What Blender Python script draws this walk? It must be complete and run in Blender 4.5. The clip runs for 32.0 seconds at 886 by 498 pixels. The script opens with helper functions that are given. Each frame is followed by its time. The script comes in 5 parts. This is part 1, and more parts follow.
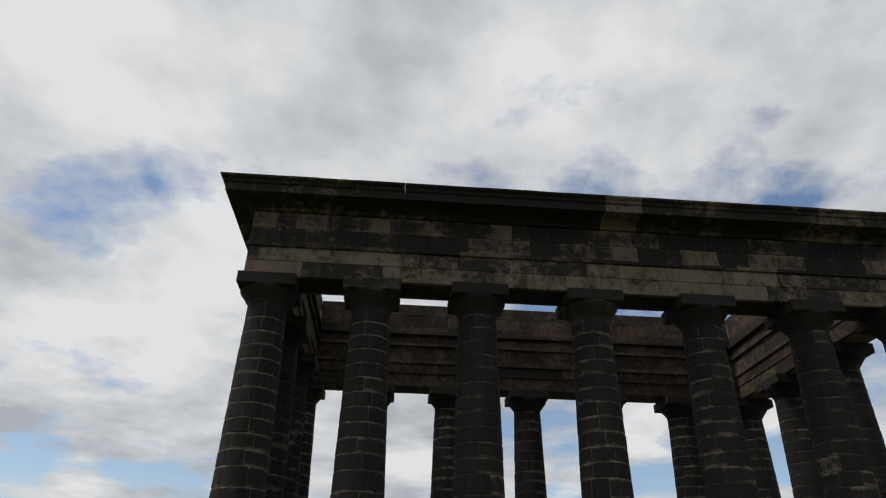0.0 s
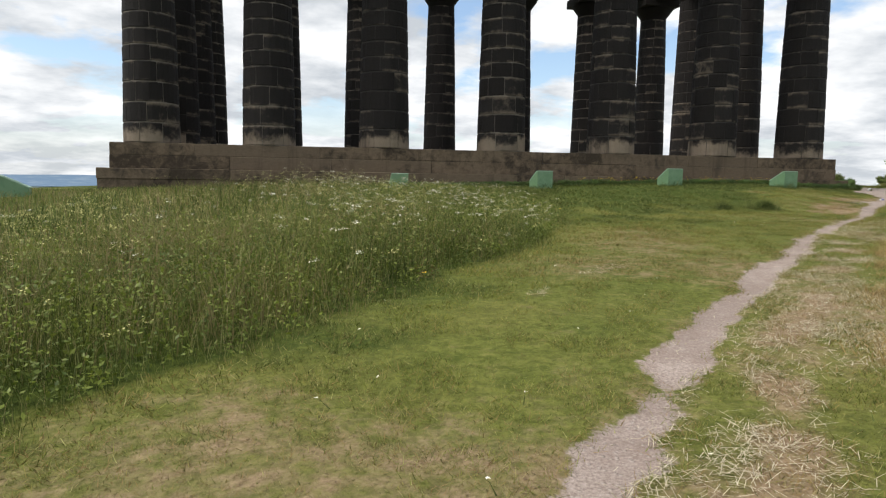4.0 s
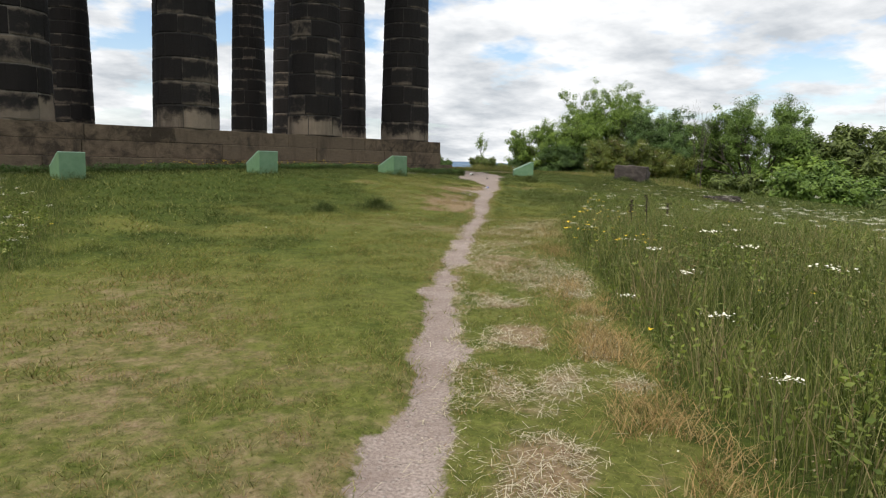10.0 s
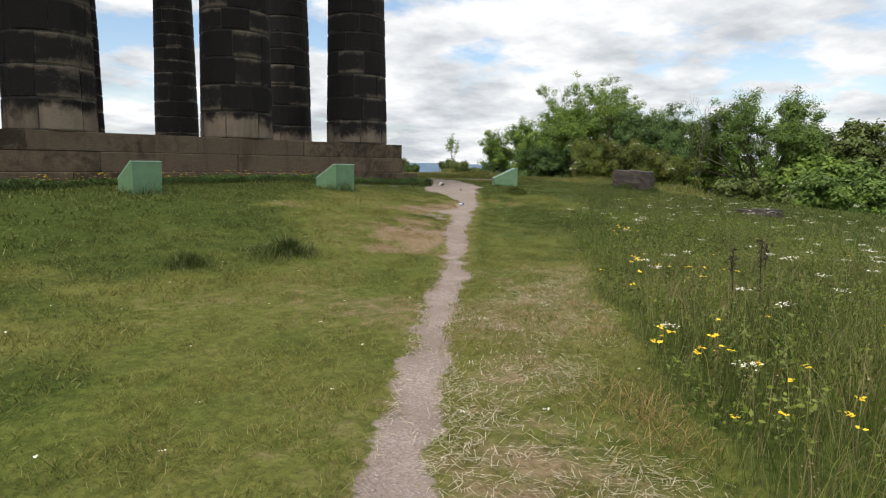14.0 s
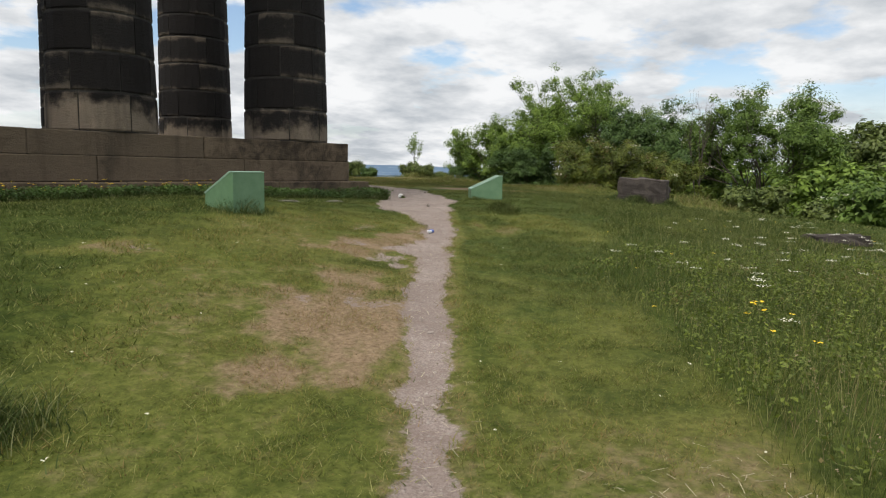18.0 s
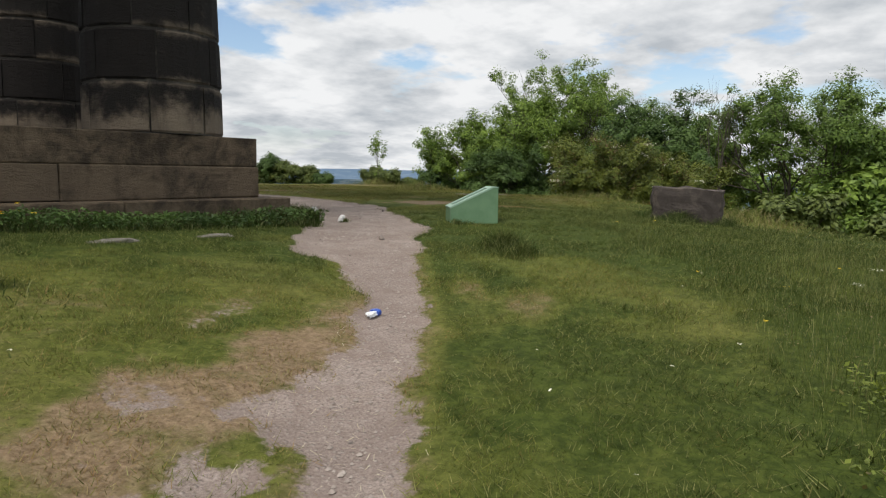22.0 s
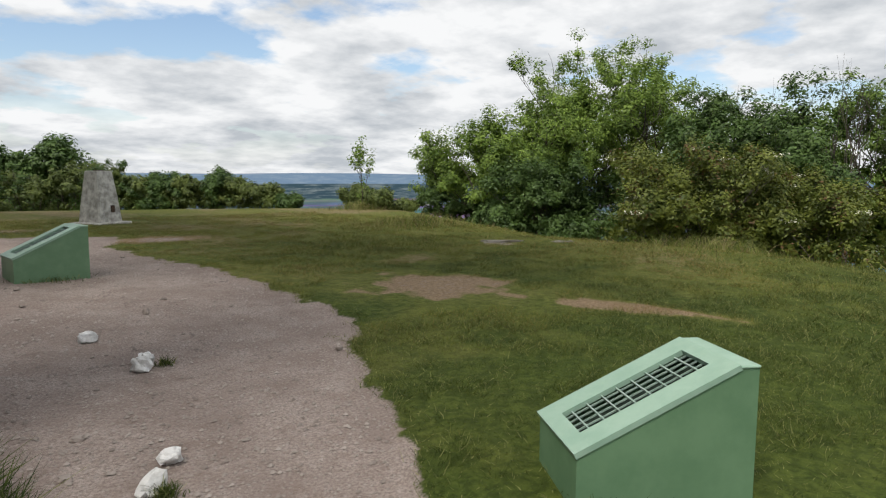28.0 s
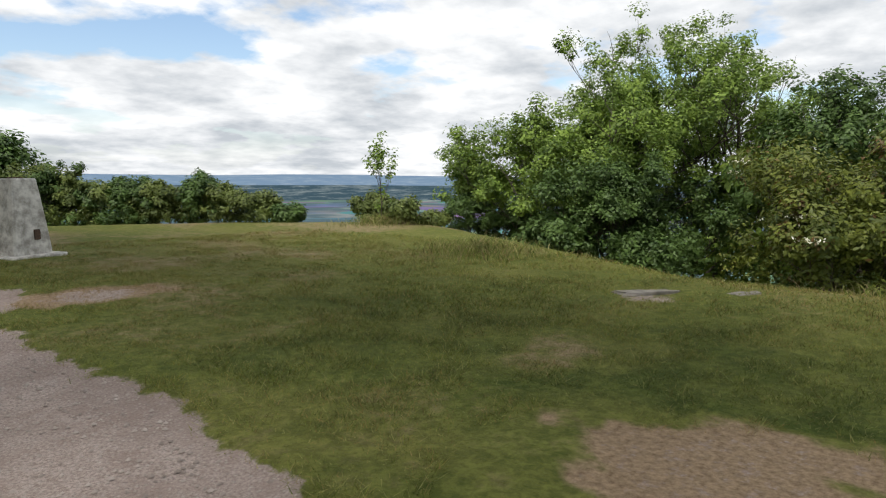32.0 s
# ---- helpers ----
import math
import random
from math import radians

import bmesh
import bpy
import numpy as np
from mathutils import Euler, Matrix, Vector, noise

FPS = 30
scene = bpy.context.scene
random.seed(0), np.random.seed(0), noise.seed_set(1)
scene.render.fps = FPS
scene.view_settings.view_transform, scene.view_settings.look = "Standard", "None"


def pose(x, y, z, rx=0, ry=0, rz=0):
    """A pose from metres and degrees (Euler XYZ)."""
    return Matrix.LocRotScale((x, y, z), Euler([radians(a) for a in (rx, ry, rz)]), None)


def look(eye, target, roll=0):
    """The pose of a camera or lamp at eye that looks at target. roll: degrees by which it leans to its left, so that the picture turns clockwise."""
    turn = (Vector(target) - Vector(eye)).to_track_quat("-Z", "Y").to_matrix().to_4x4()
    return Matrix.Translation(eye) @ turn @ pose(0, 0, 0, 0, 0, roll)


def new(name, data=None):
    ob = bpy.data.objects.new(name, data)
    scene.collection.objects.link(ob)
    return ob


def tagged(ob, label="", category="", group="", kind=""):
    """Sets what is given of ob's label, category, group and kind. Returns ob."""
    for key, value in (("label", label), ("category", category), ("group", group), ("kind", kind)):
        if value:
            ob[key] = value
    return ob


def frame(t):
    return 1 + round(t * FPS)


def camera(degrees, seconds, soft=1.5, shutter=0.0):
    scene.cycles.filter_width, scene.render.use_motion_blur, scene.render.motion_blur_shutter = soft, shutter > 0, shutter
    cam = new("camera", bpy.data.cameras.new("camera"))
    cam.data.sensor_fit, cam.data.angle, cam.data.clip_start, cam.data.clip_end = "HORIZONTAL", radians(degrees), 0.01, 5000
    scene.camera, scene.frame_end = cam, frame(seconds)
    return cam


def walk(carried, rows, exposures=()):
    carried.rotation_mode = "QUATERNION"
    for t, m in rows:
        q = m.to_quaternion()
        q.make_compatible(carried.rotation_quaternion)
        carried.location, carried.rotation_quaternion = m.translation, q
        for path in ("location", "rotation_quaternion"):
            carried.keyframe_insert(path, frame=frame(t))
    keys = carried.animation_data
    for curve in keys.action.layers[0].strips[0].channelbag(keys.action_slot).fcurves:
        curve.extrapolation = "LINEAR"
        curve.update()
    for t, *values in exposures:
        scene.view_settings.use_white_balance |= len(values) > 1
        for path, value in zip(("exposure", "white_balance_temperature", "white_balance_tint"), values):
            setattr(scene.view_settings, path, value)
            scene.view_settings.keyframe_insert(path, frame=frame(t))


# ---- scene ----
cam = camera(67.6, 32.0, soft=1.2)
PATH = [
    (0, (-23.75, -25.0, -0.352), (-23.624, -23.258, 0.622), 1.1),
    (0.5, (-23.72, -24.995, -0.355), (-23.591, -23.217, 0.551), 1.1),
    (1, (-23.686, -24.989, -0.359), (-23.548, -23.139, 0.389), 1.1),
    (1.5, (-23.615, -24.972, -0.367), (-23.456, -23.057, 0.185), 1.0),
    (2, (-23.526, -24.954, -0.372), (-23.347, -22.993, -0.025), 0.9),
    (2.5, (-23.381, -24.999, -0.334), (-23.186, -23.013, -0.201), 0.9),
    (4.5, (-22.98, -26.428, 0.163), (-22.367, -24.541, -0.09), 0.5),
    (5, (-22.843, -26.414, 0.199), (-21.846, -24.7, -0.059), 0.6),
    (5.5, (-22.637, -26.075, 0.188), (-21.496, -24.453, -0.071), 0.9),
    (6, (-22.367, -25.563, 0.155), (-21.16, -23.989, -0.105), 1.2),
    (7, (-21.661, -24.405, 0.16), (-20.408, -22.868, -0.1), 1.4),
    (8, (-21.062, -23.294, 0.249), (-19.778, -21.782, -0.01), 1.5),
    (9, (-20.295, -22.165, 0.388), (-18.979, -20.681, 0.132), 1.5),
    (10, (-19.32, -21.21, 0.438), (-17.975, -19.753, 0.183), 1.4),
    (11, (-18.348, -20.034, 0.506), (-16.983, -18.595, 0.252), 1.1),
    (12, (-17.423, -18.912, 0.575), (-16.051, -17.479, 0.323), 1.0),
    (13, (-16.422, -17.991, 0.606), (-15.04, -16.567, 0.356), 0.8),
    (14, (-15.337, -17.252, 0.649), (-13.929, -15.853, 0.4), 0.7),
    (14.5, (-14.856, -16.797, 0.663), (-13.435, -15.411, 0.417), 0.8),
    (16.5, (-12.926, -14.733, 0.73), (-11.473, -13.381, 0.486), 0.8),
    (17, (-12.354, -14.221, 0.741), (-10.891, -12.879, 0.499), 0.7),
    (18, (-11.21, -13.186, 0.76), (-9.723, -11.87, 0.519), 1.0),
    (19, (-10.154, -12.165, 0.727), (-8.647, -10.871, 0.489), 1.0),
    (20, (-8.942, -11.083, 0.649), (-7.423, -9.803, 0.412), 0.9),
    (21, (-7.719, -10.078, 0.704), (-6.178, -8.825, 0.47), 0.8),
    (22, (-6.548, -9.213, 0.834), (-5.006, -7.961, 0.605), 0.7),
    (23, (-5.446, -8.266, 0.927), (-3.9, -7.016, 0.702), 0.8),
    (24, (-4.339, -7.241, 1.049), (-2.788, -5.999, 0.824), 0.7),
    (25, (-3.33, -6.439, 1.122), (-1.793, -5.18, 0.901), 0.5),
    (25.5, (-2.737, -6.001, 1.142), (-1.203, -4.736, 0.923), 0.4),
    (27.5, (-0.752, -4.011, 1.306), (0.789, -2.754, 1.09), 0.4),
    (28, (-0.217, -3.48, 1.409), (1.335, -2.237, 1.19), 0.2),
    (29, (0.638, -2.558, 1.439), (2.215, -1.348, 1.219), 0.1),
    (30, (1.585, -1.523, 1.434), (3.162, -0.314, 1.214), 0.1),
    (31, (2.403, -0.423, 1.539), (3.986, 0.78, 1.321), 0.0),
    (31.5, (2.686, 0.118, 1.572), (4.281, 1.306, 1.357), -0.1),
    (32, (2.693, 0.774, 1.541), (4.268, 1.988, 1.326), 0.2),
]
EXPOSURE = [(0, -0.45), (1, -0.36), (2, -0.06), (2.5, 0.0), (4.5, 0.15), (6, 0.1), (13, 0.02), (17, -0.08), (20, -0.18), (25, -0.2), (28, -0.12), (30, 0.0), (32, 0.05)]
walk(cam, [(t, look(e, a, r)) for t, e, a, r in PATH], EXPOSURE)

# ---- world and sun ----
SUN_TO = Vector((-0.63, -0.07, 1.0)).normalized()
world = bpy.data.worlds.new("sky")
scene.world = world
world.use_nodes = True
wn, wl = world.node_tree.nodes, world.node_tree.links
wn.clear()


def wnode(kind, **values):
    n = wn.new(kind)
    for key, value in values.items():
        n.inputs[key].default_value = value
    return n


def wmath(op, a, b=None):
    n = wn.new("ShaderNodeMath")
    n.operation = op
    for k, v in enumerate((a, b)):
        if v is None:
            continue
        if isinstance(v, (int, float)):
            n.inputs[k].default_value = v
        else:
            wl.new(v, n.inputs[k])
    return n.outputs[0]


coords = wn.new("ShaderNodeTexCoord")
split = wn.new("ShaderNodeSeparateXYZ")
wl.new(coords.outputs["Generated"], split.inputs[0])
height = wmath("ADD", wmath("MAXIMUM", split.outputs["Z"], 0.0), 0.20)
plane = wn.new("ShaderNodeCombineXYZ")
wl.new(wmath("DIVIDE", split.outputs["X"], height), plane.inputs["X"])
wl.new(wmath("DIVIDE", split.outputs["Y"], height), plane.inputs["Y"])
plane.inputs["Z"].default_value = 3.7
cover = wnode("ShaderNodeTexNoise", Scale=1.5, Detail=10.0, Roughness=0.55, Distortion=0.0)
wl.new(plane.outputs[0], cover.inputs["Vector"])
cover_ramp = wn.new("ShaderNodeValToRGB")
cover_ramp.color_ramp.elements[0].position, cover_ramp.color_ramp.elements[1].position = 0.395, 0.475
wl.new(cover.outputs["Fac"], cover_ramp.inputs[0])
shade = wnode("ShaderNodeTexNoise", Scale=2.3, Detail=9.0, Roughness=0.56, Distortion=0.0)
wl.new(plane.outputs[0], shade.inputs["Vector"])
shade_ramp = wn.new("ShaderNodeValToRGB")
shade_ramp.color_ramp.elements[0].position, shade_ramp.color_ramp.elements[1].position = 0.36, 0.62
shade_ramp.color_ramp.elements[0].color = (0.56, 0.60, 0.645, 1)
shade_ramp.color_ramp.elements[1].color = (1.03, 1.04, 1.05, 1)
wl.new(shade.outputs["Fac"], shade_ramp.inputs[0])
air = wn.new("ShaderNodeTexSky")
air.sky_type, air.sun_disc = "NISHITA", False
air.sun_elevation = math.asin(SUN_TO.z)
air.sun_rotation = math.atan2(SUN_TO.x, SUN_TO.y)
air_bg = wnode("ShaderNodeBackground", Strength=0.17)
wl.new(air.outputs[0], air_bg.inputs["Color"])
cloud_bg = wnode("ShaderNodeBackground", Strength=0.99)
wl.new(shade_ramp.outputs[0], cloud_bg.inputs["Color"])
sky_mix = wn.new("ShaderNodeMixShader")
low_band = wn.new("ShaderNodeMapRange")
low_band.interpolation_type = "SMOOTHSTEP"
low_band.inputs["From Min"].default_value, low_band.inputs["From Max"].default_value = 0.16, 0.0
wl.new(split.outputs["Z"], low_band.inputs["Value"])
wl.new(wmath("MAXIMUM", cover_ramp.outputs[0], wmath("MULTIPLY", low_band.outputs[0], 0.92)), sky_mix.inputs[0])
wl.new(air_bg.outputs[0], sky_mix.inputs[1])
wl.new(cloud_bg.outputs[0], sky_mix.inputs[2])
wl.new(sky_mix.outputs[0], wn.new("ShaderNodeOutputWorld").inputs["Surface"])

sun = new("sun", bpy.data.lights.new("sun", "SUN"))
sun.data.energy, sun.data.angle, sun.data.color = 3.3, radians(18), (1.0, 0.95, 0.87)
sun.matrix_world = look(SUN_TO * 60, (0, 0, 0))


# ---- materials ----
class Nodes:
    """A node material under construction."""

    def __init__(self, name, rough=0.9, spec=0.3):
        self.m = bpy.data.materials.new(name)
        self.m.use_nodes = True
        self.t = self.m.node_tree
        self.b = self.t.nodes["Principled BSDF"]
        self.b.inputs["Roughness"].default_value = rough
        self.b.inputs["Specular IOR Level"].default_value = spec
        geo = self.t.nodes.new("ShaderNodeNewGeometry")
        self.place, self.island = geo.outputs["Position"], geo.outputs["Random Per Island"]
        self.random = self.t.nodes.new("ShaderNodeObjectInfo").outputs["Random"]

    def put(self, socket, value):
        if isinstance(value, bpy.types.NodeSocket):
            self.t.links.new(value, socket)
        else:
            socket.default_value = value if not isinstance(value, tuple) else (*value, 1.0)[:len(socket.default_value)]

    def noise(self, scale, detail=5, rough=0.6, stretch=None, distort=0.0):
        n = self.t.nodes.new("ShaderNodeTexNoise")
        n.inputs["Scale"].default_value, n.inputs["Detail"].default_value = scale, detail
        n.inputs["Roughness"].default_value, n.inputs["Distortion"].default_value = rough, distort
        where = self.place
        if stretch:
            mp = self.t.nodes.new("ShaderNodeMapping")
            mp.inputs["Scale"].default_value = stretch
            self.t.links.new(where, mp.inputs["Vector"])
            where = mp.outputs[0]
        self.t.links.new(where, n.inputs["Vector"])
        return n.outputs["Fac"]

    def ramp(self, fac, lo, hi):
        n = self.t.nodes.new("ShaderNodeMapRange")
        n.interpolation_type = "SMOOTHSTEP"
        n.inputs["From Min"].default_value, n.inputs["From Max"].default_value = lo, hi
        self.put(n.inputs["Value"], fac)
        return n.outputs[0]

    def mix(self, fac, a, b, blend="MIX"):
        n = self.t.nodes.new("ShaderNodeMix")
        n.data_type, n.blend_type = "RGBA", blend
        self.put(n.inputs["Factor"], fac)
        self.put(n.inputs[6], a)
        self.put(n.inputs[7], b)
        return n.outputs[2]

    def math(self, op, a, b=0.0):
        n = self.t.nodes.new("ShaderNodeMath")
        n.operation = op
        self.put(n.inputs[0], a)
        self.put(n.inputs[1], b)
        return n.outputs[0]

    def attr(self, name):
        n = self.t.nodes.new("ShaderNodeAttribute")
        n.attribute_name = name
        return n.outputs["Fac"]

    def axis(self, which):
        n = self.t.nodes.new("ShaderNodeSeparateXYZ")
        self.t.links.new(self.place, n.inputs[0])
        return n.outputs[which]

    def colour(self, value):
        self.put(self.b.inputs["Base Color"], value)
        return self

    def bump(self, fac, strength, distance):
        n = self.t.nodes.new("ShaderNodeBump")
        n.inputs["Strength"].default_value, n.inputs["Distance"].default_value = strength, distance
        self.put(n.inputs["Height"], fac)
        self.t.links.new(n.outputs[0], self.b.inputs["Normal"])
        return self

    def leafy(self, colour, share):
        """Lets light through thin leaves."""
        tr = self.t.nodes.new("ShaderNodeBsdfTranslucent")
        self.put(tr.inputs["Color"], colour)
        mx = self.t.nodes.new("ShaderNodeMixShader")
        mx.inputs[0].default_value = share
        self.t.links.new(self.b.outputs[0], mx.inputs[1])
        self.t.links.new(tr.outputs[0], mx.inputs[2])
        self.t.links.new(mx.outputs[0], self.t.nodes["Material Output"].inputs["Surface"])
        return self


def stone_material(name, soot, clean, amount, low_clean=0.0, edge=0.06, spread=0.30):
    """Sandstone blackened by soot; amount: how much of it stays clean."""
    n = Nodes(name, 0.88, 0.25)
    big, fine = n.noise(0.55, 4, 0.6), n.noise(9, 8, 0.7)
    mottle = n.noise(2.9, 8, 0.7, None, 0.6)
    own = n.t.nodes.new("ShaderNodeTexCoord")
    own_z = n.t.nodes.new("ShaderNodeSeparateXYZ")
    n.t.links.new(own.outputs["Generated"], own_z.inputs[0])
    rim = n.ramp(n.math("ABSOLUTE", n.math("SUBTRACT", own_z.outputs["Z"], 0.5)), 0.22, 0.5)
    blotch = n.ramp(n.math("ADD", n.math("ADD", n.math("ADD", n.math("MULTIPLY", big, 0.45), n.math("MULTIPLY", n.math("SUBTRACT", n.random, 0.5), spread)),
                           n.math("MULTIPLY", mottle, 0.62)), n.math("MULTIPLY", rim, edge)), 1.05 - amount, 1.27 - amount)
    if low_clean:
        foot = n.math("ADD", n.axis("Z"), n.math("MULTIPLY", n.math("ADD", n.noise(1.7, 5, 0.65), n.math("MULTIPLY", n.random, 0.3)), 1.25))
        foot = n.math("SUBTRACT", 1.0, n.ramp(foot, low_clean - 0.05, low_clean + 0.32))
        blotch = n.math("MAXIMUM", blotch, foot)
    blotch = n.math("MULTIPLY", blotch, n.math("SUBTRACT", 1.0, n.math("MULTIPLY", n.ramp(n.noise(1.6, 5, 0.65, (1.0, 1.0, 0.12)), 0.5, 0.72), 0.6)))
    dark = n.mix(fine, tuple(0.6 * c for c in soot), tuple(1.5 * c for c in soot))
    light = n.mix(n.noise(5, 7, 0.7, (1, 1, 3.0)), tuple(0.55 * c for c in clean), tuple(1.25 * c for c in clean))
    if low_clean:
        light = n.mix(foot, light, n.mix(n.noise(3, 6, 0.7), tuple(0.9 * c for c in clean), tuple(1.6 * c for c in clean)))
    col = n.mix(blotch, dark, light)
    col = n.mix(n.math("MULTIPLY", n.random, 0.3), col, (0.03, 0.028, 0.026))
    return n.colour(col).bump(n.noise(11, 10, 0.75, (1, 1, 2.4)), 0.75, 0.05).m


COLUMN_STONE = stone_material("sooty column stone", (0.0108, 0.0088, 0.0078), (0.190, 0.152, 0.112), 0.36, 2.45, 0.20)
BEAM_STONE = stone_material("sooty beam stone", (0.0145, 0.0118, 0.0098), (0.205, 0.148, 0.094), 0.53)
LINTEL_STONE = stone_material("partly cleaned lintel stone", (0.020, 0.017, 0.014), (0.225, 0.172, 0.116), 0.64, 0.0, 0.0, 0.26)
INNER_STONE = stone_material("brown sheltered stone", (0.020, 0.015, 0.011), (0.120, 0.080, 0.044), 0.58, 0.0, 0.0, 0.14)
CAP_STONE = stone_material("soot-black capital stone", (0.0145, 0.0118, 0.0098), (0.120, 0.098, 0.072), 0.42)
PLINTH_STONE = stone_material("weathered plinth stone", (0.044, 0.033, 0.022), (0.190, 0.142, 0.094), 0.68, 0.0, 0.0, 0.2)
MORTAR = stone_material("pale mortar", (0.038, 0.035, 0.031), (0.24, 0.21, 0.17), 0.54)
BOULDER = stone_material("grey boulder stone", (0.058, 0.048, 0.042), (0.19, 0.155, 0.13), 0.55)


def ground_material():
    n = Nodes("hilltop ground", 0.96, 0.12)
    fine, mid, wide = n.noise(38, 6, 0.7), n.noise(5.5, 6, 0.65), n.noise(0.45, 4, 0.6)
    green = n.mix(n.ramp(mid, 0.3, 0.7), (0.074, 0.100, 0.016), (0.150, 0.172, 0.034))
    green = n.mix(n.ramp(wide, 0.35, 0.7), green, (0.165, 0.166, 0.042))
    green = n.mix(n.math("MULTIPLY", n.ramp(fine, 0.35, 0.75), 0.4), green, (0.040, 0.052, 0.012))
    tuft = n.ramp(n.noise(12, 6, 0.72, None, 0.5), 0.38, 0.64)
    green = n.mix(tuft, n.mix(0.40, green, (0.030, 0.040, 0.009)), n.mix(0.25, green, (0.20, 0.195, 0.055)))
    lush = n.ramp(n.math("ADD", n.attr("dry"), n.math("MULTIPLY", n.math("SUBTRACT", n.noise(1.1, 5, 0.65), 0.5), 0.55)), 0.30, 0.06)
    green = n.mix(n.math("MULTIPLY", lush, 0.8), green, n.mix(tuft, (0.024, 0.042, 0.007), (0.060, 0.088, 0.015)))
    straw = n.mix(n.ramp(n.noise(24, 7, 0.75), 0.3, 0.7), (0.148, 0.100, 0.058), (0.33, 0.243, 0.155))
    col = n.mix(n.ramp(n.math("ADD", n.attr("dry"), n.math("MULTIPLY", n.math("SUBTRACT", mid, 0.5), 0.9)), 0.3, 0.75), green, straw)
    stones = n.t.nodes.new("ShaderNodeTexVoronoi")
    stones.inputs["Scale"].default_value = 26
    n.t.links.new(n.place, stones.inputs["Vector"])
    dirt = n.mix(n.ramp(n.noise(1.3, 6, 0.65), 0.32, 0.68), (0.300, 0.242, 0.215), (0.46, 0.385, 0.345))
    dirt = n.mix(n.ramp(n.noise(55, 6, 0.75), 0.3, 0.72), dirt, (0.19, 0.148, 0.125))
    dirt = n.mix(n.math("MULTIPLY", n.ramp(n.noise(3.4, 6, 0.7), 0.45, 0.7), 0.55), dirt, (0.215, 0.160, 0.135))
    dirt = n.mix(n.math("MULTIPLY", n.ramp(stones.outputs["Distance"], 0.34, 0.10), 0.45), dirt, (0.46, 0.41, 0.37))
    edge = n.math("ADD", n.attr("dirt"), n.math("MULTIPLY", n.math("SUBTRACT", n.noise(11, 6, 0.7), 0.5), 1.1))
    bare = n.ramp(edge, 0.38, 0.62)
    col = n.mix(bare, col, dirt)
    # the plain far below: dark woods and fields, blue haze put into the colour
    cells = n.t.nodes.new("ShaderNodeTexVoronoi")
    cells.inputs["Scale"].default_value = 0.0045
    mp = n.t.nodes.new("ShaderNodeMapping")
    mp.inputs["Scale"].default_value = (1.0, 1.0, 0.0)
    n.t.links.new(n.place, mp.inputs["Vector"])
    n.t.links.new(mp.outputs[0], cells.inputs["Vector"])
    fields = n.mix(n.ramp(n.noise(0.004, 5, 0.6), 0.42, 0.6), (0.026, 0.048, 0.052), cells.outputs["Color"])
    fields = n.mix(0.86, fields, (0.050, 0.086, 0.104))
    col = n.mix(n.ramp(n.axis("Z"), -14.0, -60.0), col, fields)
    height = n.math("ADD", n.math("MULTIPLY", n.noise(30, 8, 0.75), 0.6), n.math("MULTIPLY", n.ramp(stones.outputs["Distance"], 0.4, 0.05), 0.5))
    return n.colour(col).bump(height, 0.7, 0.03).m


def grass_material(name, low, high, straw, trans=0.25, clump=11.0):
    n = Nodes(name, 0.75, 0.25)
    col = n.mix(n.island, low, high)
    tuft = n.ramp(n.noise(clump, 6, 0.72, None, 0.5), 0.36, 0.66)
    col = n.mix(tuft, n.mix(0.62, col, tuple(0.55 * a for a in low)), n.mix(0.5, col, tuple(1.3 * a for a in high)))
    col = n.mix(n.math("MULTIPLY", n.ramp(n.noise(0.7, 4, 0.6), 0.38, 0.7), 0.6), col, tuple(1.1 * a for a in high))
    lush = n.ramp(n.math("ADD", n.attr("dry"), n.math("MULTIPLY", n.math("SUBTRACT", n.noise(1.1, 5, 0.65), 0.5), 0.55)), 0.30, 0.06)
    deep = n.mix(tuft, n.mix(n.island, (0.019, 0.036, 0.006), (0.050, 0.080, 0.014)), n.mix(n.island, (0.044, 0.074, 0.011), (0.108, 0.142, 0.026)))
    col = n.mix(n.math("MULTIPLY", lush, 0.85), col, deep)
    col = n.mix(n.ramp(n.math("ADD", n.attr("dry"), n.math("MULTIPLY", n.math("SUBTRACT", n.island, 0.5), 0.8)), 0.3, 0.75), col, straw)
    other = n.math("FRACT", n.math("MULTIPLY", n.island, 17.3))
    col = n.mix(n.math("MULTIPLY", n.ramp(other, 0.80, 0.92), 0.75), col, tuple(0.5 * a + 0.5 * b for a, b in zip(high, (0.50, 0.45, 0.24))))
    col = n.mix(n.math("MULTIPLY", n.ramp(other, 0.30, 0.12), 0.6), col, tuple(0.45 * a for a in low))
    return n.colour(col).leafy(col, trans).m


def leaf_material(name, low, high, odd=None, share=0.08, trans=0.24):
    n = Nodes(name, 0.55, 0.35)
    col = n.mix(n.island, low, high)
    col = n.mix(n.ramp(n.noise(1.9, 5, 0.65), 0.36, 0.66), n.mix(0.4, col, tuple(0.6 * a for a in low)), n.mix(0.6, col, tuple(1.5 * a for a in high)))
    if odd:
        col = n.mix(n.ramp(n.math("ADD", n.noise(1.3, 4, 0.6), n.math("MULTIPLY", n.island, 0.25)), 0.78 - share, 0.86 - share), col, odd)
    return n.colour(col).leafy(col, trans).m


